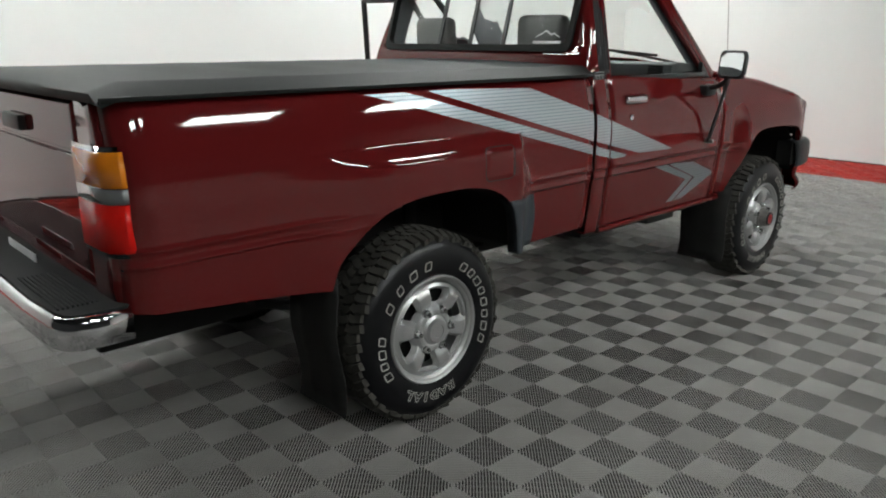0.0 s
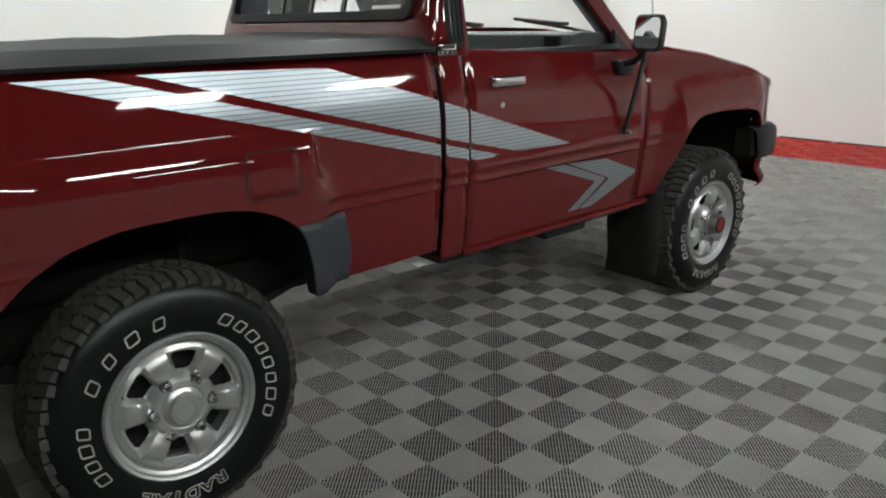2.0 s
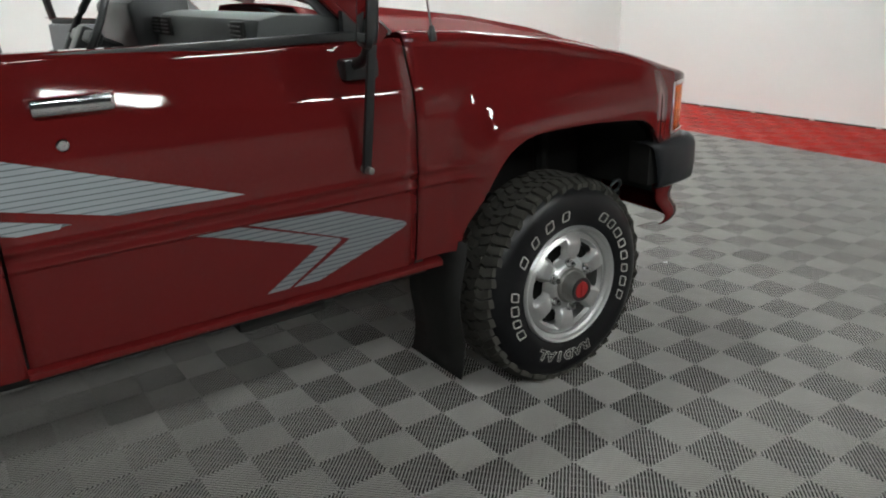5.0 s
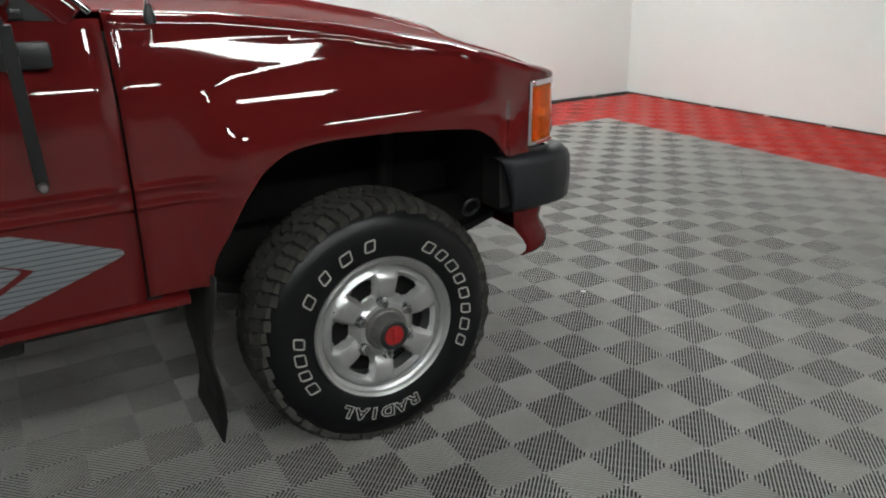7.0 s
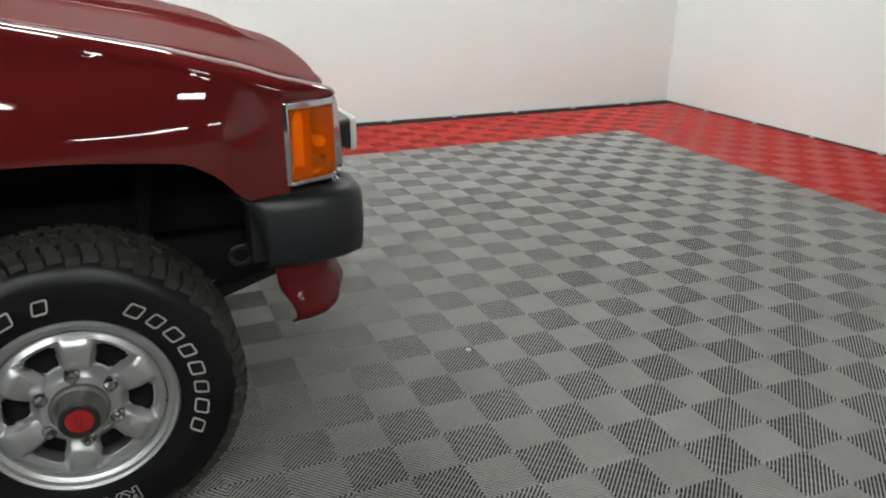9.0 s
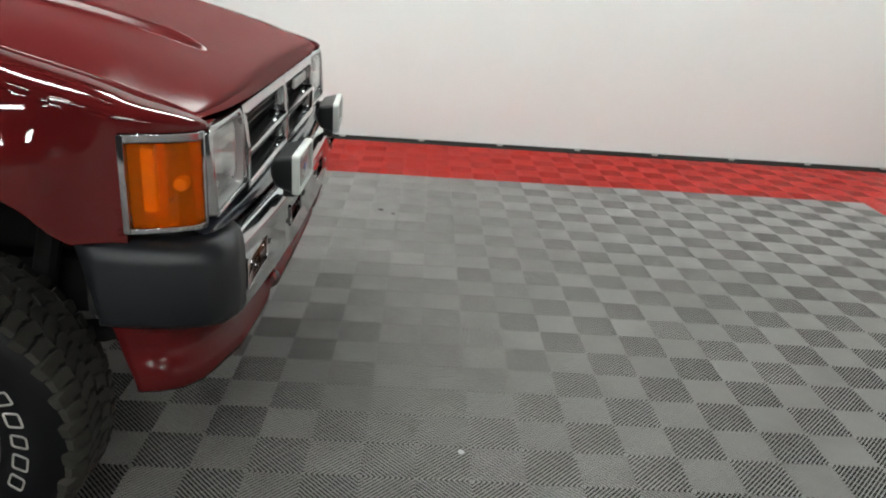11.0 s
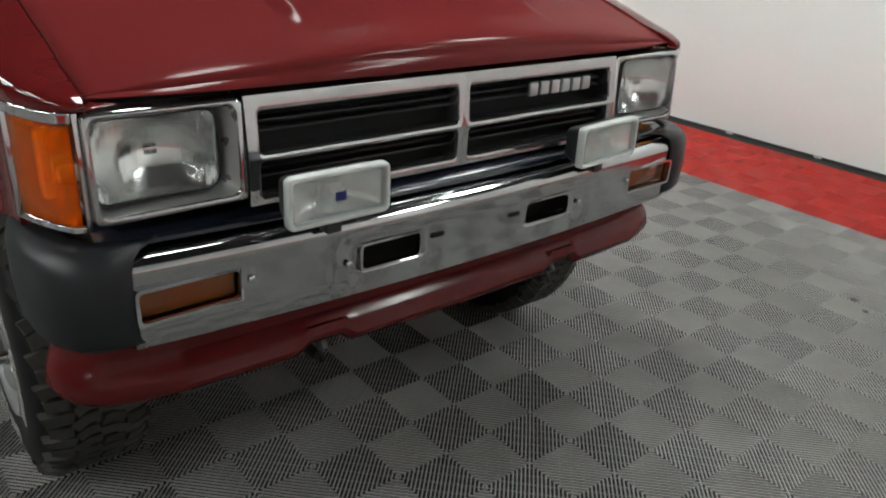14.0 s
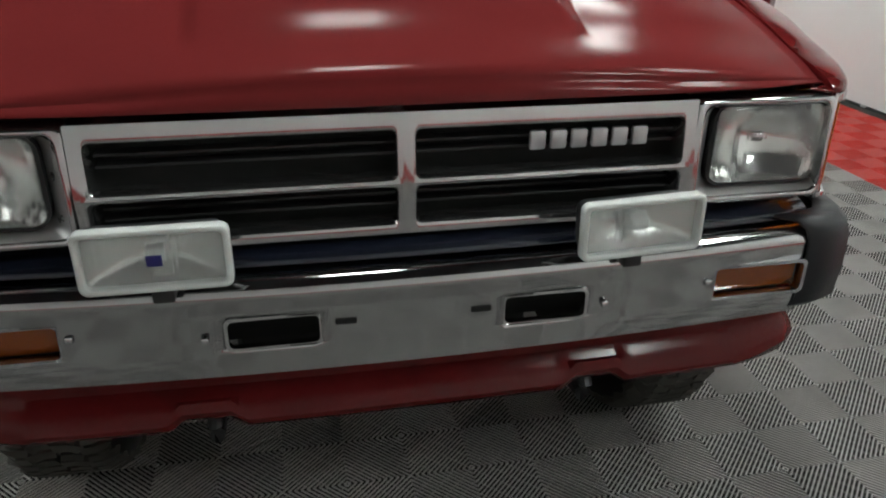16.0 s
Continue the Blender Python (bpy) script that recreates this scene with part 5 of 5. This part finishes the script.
for dx, z in ((0.006, 0.735), (0.0, 0.75), (0.0, 1.060), (0.008, 1.066), (0.008, 1.074), (0.0, 1.080), (0.0, 1.20), (0.012, 1.216)):
    rows.append([(-1.03 + dx, -0.560 + 1.12 * k / 20, z) for k in range(21)])
thick(part("tailgate_skin", grid(rows), PAINT, tg), 0.004, 0)
part("tailgate_handle", box(-1.055, -1.03, -0.09, 0.09, 1.095, 1.145, 0.008), BLACK_PLASTIC, tg, "black tailgate handle")
part("tail_panel", box(-1.028, -0.99, -0.66, 0.66, 0.655, 0.74, 0.006), PAINT, truck)
for sgn in (-1, 1):
    rows = []
    for z in [0.665 + 0.557 * k / 10 for k in range(11)]:
        h = half_width(-1.02, z)
        rows.append([(-1.015, sgn * h, z), (-1.026, sgn * (h - 0.012), z), (-1.031, sgn * (h - 0.03), z), (-1.034, sgn * 0.565, z)])
    thick(part("rear_corner", grid(rows), PAINT, truck), 0.003, 0)
    tl = new("tail_lamp")
    tl.parent = truck
    tagged(tl, "upright tail lamp, amber over grey over red, chrome rim")
    def wrap(z0, z1, out):
        rows = []
        for z in (z0, (z0 + z1) / 2, z1):
            h = half_width(-1.0, z)
            rows.append([(-0.985, sgn * (h + 0.003 + out), z), (-1.005, sgn * (h + 0.001 + out), z), (-1.022 - out, sgn * (h - 0.012), z), (-1.036 - out, sgn * (h - 0.035), z),
                         (-1.042 - out, sgn * (h - 0.080), z), (-1.044 - out, sgn * (h - 0.195), z)])
        return grid(rows)
    for z0, z1, mat, lab in ((1.005, 1.095, TAIL_AMBER, "amber lens"), (0.965, 1.002, GREY_LENS, "grey lens"), (0.835, 0.962, RED_LENS, "red lens")):
        thick(part("lens", wrap(z0, z1, 0.006), mat, tl, lab), 0.005, -1)
    thick(part("lamp_rim", wrap(0.820, 1.108, 0.001), CHROME, tl, "chrome rim"), 0.003, -1)
rb = new("rear_bumper")
rb.parent = truck
tagged(rb, "chrome rear step bumper with black ribbed tread pad")
def bumper_path(o):
    right = [(-1.014, -0.752 - o), (-1.105, -0.754 - o), (-1.155 - o * 0.3, -0.742 - o * 0.8), (-1.180 - o * 0.7, -0.718 - o * 0.4), (-1.194 - o, -0.68)]
    return right + [(-1.206 - o, y) for y in (-0.5, -0.25, 0, 0.25, 0.5)] + [(x, -y) for x, y in right[::-1]]
rows = [[(x, y, z) for x, y in bumper_path(o)] for o, z in ((-0.02, 0.600), (0.0, 0.607), (0.004, 0.645), (0.002, 0.676), (-0.006, 0.687), (-0.02, 0.691))]
thick(part("bumper_bar", grid(rows), CHROME, rb, "chrome bumper bar", 50), 0.004, 0)
bm = bmesh.new()
add_prism(bm, [(x, y) for x, y in bumper_path(-0.018)] , "z", 0.655, 0.695)
part("step_pad", bm, PAD, rb, "black ribbed step pad")
for k in range(9):
    part("pad_rib", box(-1.168 + 0.012 * k, -1.162 + 0.012 * k, -0.66, -0.30, 0.693, 0.701, 0.002, 1), PAD, rb)
part("number_plate", box(-1.078, -1.073, -0.15, 0.15, 0.60, 0.72, 0.002), DECAL_WHITE, truck, "white number plate above the step bumper")
for k in range(5):
    part("plate_bar", box(-1.0805, -1.078, -0.115 + 0.05 * k, -0.083 + 0.05 * k, 0.63, 0.69), BLUE, truck, "dark plain bar")

# fuel flap, stone guards
def flap_skin(x0, x1, z0, z1, r, lift, bulge):
    """A round-cornered plate that follows the bed side, pillowed towards its middle."""
    rows = []
    for i in range(25):
        z = z0 + (z1 - z0) * (0.5 - 0.5 * math.cos(math.pi * i / 24))
        d = max(0.0, r - min(z - z0, z1 - z))
        cut = r - math.sqrt(max(0.0, r * r - d * d))
        row = []
        for k in range(25):
            u = 0.5 - 0.5 * math.cos(math.pi * k / 24)
            x = x0 + cut + (x1 - x0 - 2 * cut) * u
            edge = min(x - x0, x1 - x, z - z0, z1 - z)
            row.append((x, -(half_width(x, z) + lift + bulge * sstep(edge / 0.016)), z))
        rows.append(row)
    return grid(rows)


thick(part("fuel_flap", flap_skin(0.252, 0.404, 0.874, 0.992, 0.022, 0.003, 0.0045), PAINT, truck, "dark red fuel filler flap with rounded corners", 60), 0.003, -1)
part("flap_gap", flap_skin(0.248, 0.408, 0.870, 0.996, 0.025, 0.0024, 0.0), BLACK, truck)
for sgn in (-1, 1):
    rows = []
    for k in range(10):
        t = k / 9
        z = 0.567 + (0.782 - 0.567) * t
        xl = lerp(z, [(0.57, 0.437), (0.66, 0.430), (0.745, 0.413), (0.79, 0.384)])
        xr = 0.596 - 0.012 * t - 0.014 * (2 * t - 0.9) ** 2
        rows.append([(xl - 0.004, sgn * (half_width(xl, z) - 0.045), z), (xl - 0.004, sgn * (half_width(xl, z) + 0.004), z)] + [(xl + (xr - xl) * j / 18, sgn * (half_width(xl + (xr - xl) * j / 18, z) + 0.006), z) for j in range(19)])
    thick(part("stone_guard", grid(rows), PATCH, truck, "grey rubbery stone guard behind the rear wheel"), 0.002, 0)


# ---- side stripes ----
def spans(poly, z):
    xs = []
    for (xa, za), (xb, zb) in zip(poly, poly[1:] + poly[:1]):
        if (za > z) != (zb > z):
            xs.append(xa + (xb - xa) * (z - za) / (zb - za))
    xs.sort()
    return list(zip(xs[::2], xs[1::2]))


BREAKS = [(0.940, 0.963), (1.062, 1.071)]


def stripe(name, poly, sgn, pitch, fill, mat, out, parent):
    """Level lines of film clipped to a polygon and broken at the panel gaps; one piece for each line."""
    z = min(p[1] for p in poly) + pitch * 0.1
    top = max(p[1] for p in poly)
    bm = bmesh.new()
    while z + pitch * fill < top + 1e-6:
        za, zb = z, z + pitch * fill
        for (a0, a1), (b0, b1) in zip(spans(poly, za + 1e-5), spans(poly, zb - 1e-5)):
            for s0, s1 in solid(min(a0, b0), max(a1, b1)):
                n = max(2, round((s1 - s0) / 0.04))
                cols = []
                for k in range(n + 1):
                    x = s0 + (s1 - s0) * k / n
                    xa, xb = min(max(x, max(a0, s0)), min(a1, s1)), min(max(x, max(b0, s0)), min(b1, s1))
                    xa, xb = min(max(xa, s0), s1), min(max(xb, s0), s1)
                    cols.append([(xa, sgn * (half_width(xa, za) + out), za), (xb, sgn * (half_width(xb, zb) + out), zb)])
                made = grid(cols)
                tmp = bpy.data.meshes.new("tmp")
                made.to_mesh(tmp)
                made.free()
                bm.from_mesh(tmp)
                bpy.data.meshes.remove(tmp)
        if fill < 1.0:
            part(name, bm, mat, parent)
            bm = bmesh.new()
        z += pitch
    if fill < 1.0:
        bm.free()
        return None
    return part(name, bm, mat, parent)


def solid(a, b):
    """What is left of a stretch once the panel gaps are taken out."""
    out, at = [], a
    for g0, g1 in BREAKS:
        if g1 <= at or g0 >= b:
            continue
        if g0 > at:
            out.append((at, g0))
        at = max(at, g1)
    if at < b:
        out.append((at, b))
    return [(p, q) for p, q in out if q - p > 1e-5]


UPPER = [(0.02, 1.204), (0.555, 1.190), (0.943, 1.072), (1.585, 0.864), (1.305, 0.869), (0.937, 0.957)]
LOWER = [(-0.255, 1.206), (-0.06, 1.200), (0.935, 0.937), (1.225, 0.866), (1.105, 0.864), (0.931, 0.901)]
CHEV_OUT = [(1.575, 0.7885), (1.822, 0.774), (1.96, 0.726), (2.028, 0.702), (2.036, 0.692), (2.020, 0.682), (1.96, 0.660), (1.76, 0.588), (1.688, 0.588), (1.856, 0.690)]
CHEV_IN = [(1.425, 0.796), (1.555, 0.788), (1.835, 0.694), (1.675, 0.588), (1.615, 0.588), (1.765, 0.690)]
sg = new("side_stripe")
sg.parent = truck
tagged(sg, "silver striped decal running along the side")
for sgn in (-1,):
    for poly in (UPPER, LOWER):
        stripe("stripe_ground", poly, sgn, 0.006, 1.0, DECAL_DARK, 0.0020, sg)
        stripe("stripe_line", poly, sgn, 0.0125, 0.80, DECAL, 0.0030, sg)
    for poly in (CHEV_OUT, CHEV_IN):
        stripe("chevron_ground", poly, sgn, 0.006, 1.0, DECAL_DARK, 0.0020, sg)
        stripe("chevron_line", poly, sgn, 0.0125, 0.78, DECAL_GREY, 0.0030, sg)

# ---- base strip along the walls ----
for name, x0, x1, y0, y1 in (("baseboard_north", BACK_X, WALL_X, WALL_Y - 0.012, WALL_Y), ("baseboard_east", WALL_X - 0.012, WALL_X, SIDE_Y, WALL_Y - 0.012)):
    b = tagged(part(name, box(x0, x1, y0, y1, -0.01, 0.012, 0.003), SKIRT), "thin dark strip at the foot of the wall with bright clips", "baseboard", kind="structure")
    if "north" in name:
        for k in range(18):
            part("clip", box(-3.0 + 0.6 * k, -2.955 + 0.6 * k, y0 - 0.012, y0 + 0.002, 0.002, 0.018, 0.003), CLIP, b, "small bright clip")
    else:
        for k in range(14):
            part("clip", box(x0 - 0.012, x0 + 0.002, -4.8 + 0.6 * k, -4.755 + 0.6 * k, 0.002, 0.018, 0.003), CLIP, b, "small bright clip")

# ---- floor of ribbed tiles ----
RIBS = 21
RIB, DEEP = 0.0036, 0.0048
# the slab's dark colour deepens the shade in the grooves
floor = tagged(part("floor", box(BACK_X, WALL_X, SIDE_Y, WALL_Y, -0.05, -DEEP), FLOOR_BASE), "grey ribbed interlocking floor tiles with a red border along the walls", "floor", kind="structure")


def tile_faces(verts, faces, ox, oy, odd, ribs=RIBS, plate=False):
    """Eased ribs over thin cross bars; plate closes the bottom."""
    r = math.sqrt(0.5)
    pitch = 0.212132 / ribs
    wide = RIB * RIBS / ribs
    square = [(0, 0), (S, 0), (S, S), (0, S)]
    cross = [(-0.34, -DEEP), (-0.36, -0.0021), (-0.49, -0.0016), (-0.5, -0.0010), (-0.40, -0.0004), (-0.2, 0.0), (0.2, 0.0), (0.40, -0.0004), (0.5, -0.0010), (0.49, -0.0016), (0.36, -0.0021), (0.34, -DEEP)]
    if ribs < RIBS:
        cross = [(-0.5, -DEEP), (-0.4, 0.0), (0.4, 0.0), (0.5, -DEEP)]
    bars = [(-0.20, -DEEP), (-0.15, -0.0042), (0.15, -0.0042), (0.20, -DEEP)]
    for i in range(2):
        for j in range(2):
            flip = (i + j + odd) % 2 == 1
            if plate:
                base = len(verts)
                verts += [(ox + (i + p) * S, oy + (j + q) * S, -DEEP + 0.0006) for p, q in ((0, 0), (1, 0), (1, 1), (0, 1))]
                faces.append([base, base + 1, base + 2, base + 3])
            strips = [(k, cross, flip) for k in range(ribs)]
            if ribs == RIBS:
                strips += [(k, bars, not flip) for k in range(1, ribs, 3)]
            for k, section, turned in strips:
                a, b, off = (r, -r, -S * r) if turned else (r, r, 0.0)
                lines = []
                for u, z in section:
                    c = (k + 0.5) * pitch + u * wide + off
                    ends = []
                    for p, q in zip(square, square[1:] + square[:1]):
                        dp, dq = a * p[0] + b * p[1] - c, a * q[0] + b * q[1] - c
                        if dp * dq < 0:
                            t = dp / (dp - dq)
                            ends.append((p[0] + (q[0] - p[0]) * t, p[1] + (q[1] - p[1]) * t))
                    if len(ends) == 2:
                        ends.sort()
                        lines.append([(ox + i * S + x, oy + j * S + y, z) for x, y in ends])
                base = len(verts)
                for line in lines:
                    verts += line
                for n in range(len(lines) - 1):
                    v = base + 2 * n
                    faces.append([v, v + 1, v + 3, v + 2])


tile_mesh = {}
for kind, mat in (("grey", TILE), ("red", TILE_RED)):
    v, f = [], []
    tile_faces(v, f, 0, 0, 0, RIBS, kind == "red")
    me = bpy.data.meshes.new("tile")
    me.from_pydata(v, [], f)
    finish(me, mat, 60)
    tile_mesh[kind] = me
near, rest_v, rest_f, red_v, red_f = [], [], [], [], []
i0, i1 = math.floor((BACK_X - GX) / (2 * S)), math.ceil((WALL_X - GX) / (2 * S))
j0, j1 = math.floor((SIDE_Y - GY) / (2 * S)), math.ceil((WALL_Y - GY) / (2 * S))
cells = []
for i in range(i0, i1):
    for j in range(j0, j1):
        x, y = GX + 2 * S * i - S, GY + 2 * S * j - S
        if x > WALL_X - 0.05 or y > WALL_Y - 0.05 or x + 2 * S < BACK_X or y + 2 * S < SIDE_Y:
            continue
        cells.append((x, y, x > BAND_X - 2 * S + 0.01 - S or y > BAND_Y - 2 * S + 0.01))
# the tiles beside and ahead of the truck are pieces of their own
def along(c):
    x, y = c[0] + S, c[1] + S
    return abs(y + 1.25) * 1.2 + max(0, -0.8 - x, x - 4.6) if x < 3.2 else math.hypot(x - 3.9, (y + 0.4) * 0.7)
cells.sort(key=along)
for n, (x, y, red) in enumerate(cells):
    if n < 290:
        ob = new("tile", tile_mesh["red" if red else "grey"])
        ob.parent = floor
        ob.location = (x, y, 0)
    elif x < -3.4 or y < -3.6:
        tile_faces(*((red_v, red_f) if red else (rest_v, rest_f)), x, y, 0, 7, red)
    else:
        tile_faces(*((red_v, red_f) if red else (rest_v, rest_f)), x, y, 0, RIBS, red)
for name, v, f, mat in (("tile_field", rest_v, rest_f, TILE_FAR), ("red_tile_border", red_v, red_f, TILE_RED)):
    me = bpy.data.meshes.new(name)
    me.from_pydata(v, [], f)
    finish(me, mat, 60)
    ob = new(name, me)
    ob.parent = floor
    tagged(ob, "field of grey ribbed tiles" if "field" in name else "border of bright red ribbed tiles", kind="stuff")

# scuffs on the floor
for name, x, y, r, mat in (("scuff_mark", 3.43, 1.86, 0.018, SCUFF), ("scuff_mark", 3.50, 1.80, 0.010, SCUFF), ("paint_fleck", 3.80, -0.28, 0.010, DECAL_WHITE)):
    rng = random.Random(int(x * 100))
    rim = [(x + r * (0.6 + 0.6 * rng.random()) * math.cos(k * 0.63), y + r * (0.6 + 0.6 * rng.random()) * math.sin(k * 0.63)) for k in range(10)]
    tagged(part(name, prism(rim, "z", -0.001, 0.0012), mat), "small dark scuff on the grey floor tiles" if mat is SCUFF else "tiny white fleck on the grey floor tiles", "floor mark")
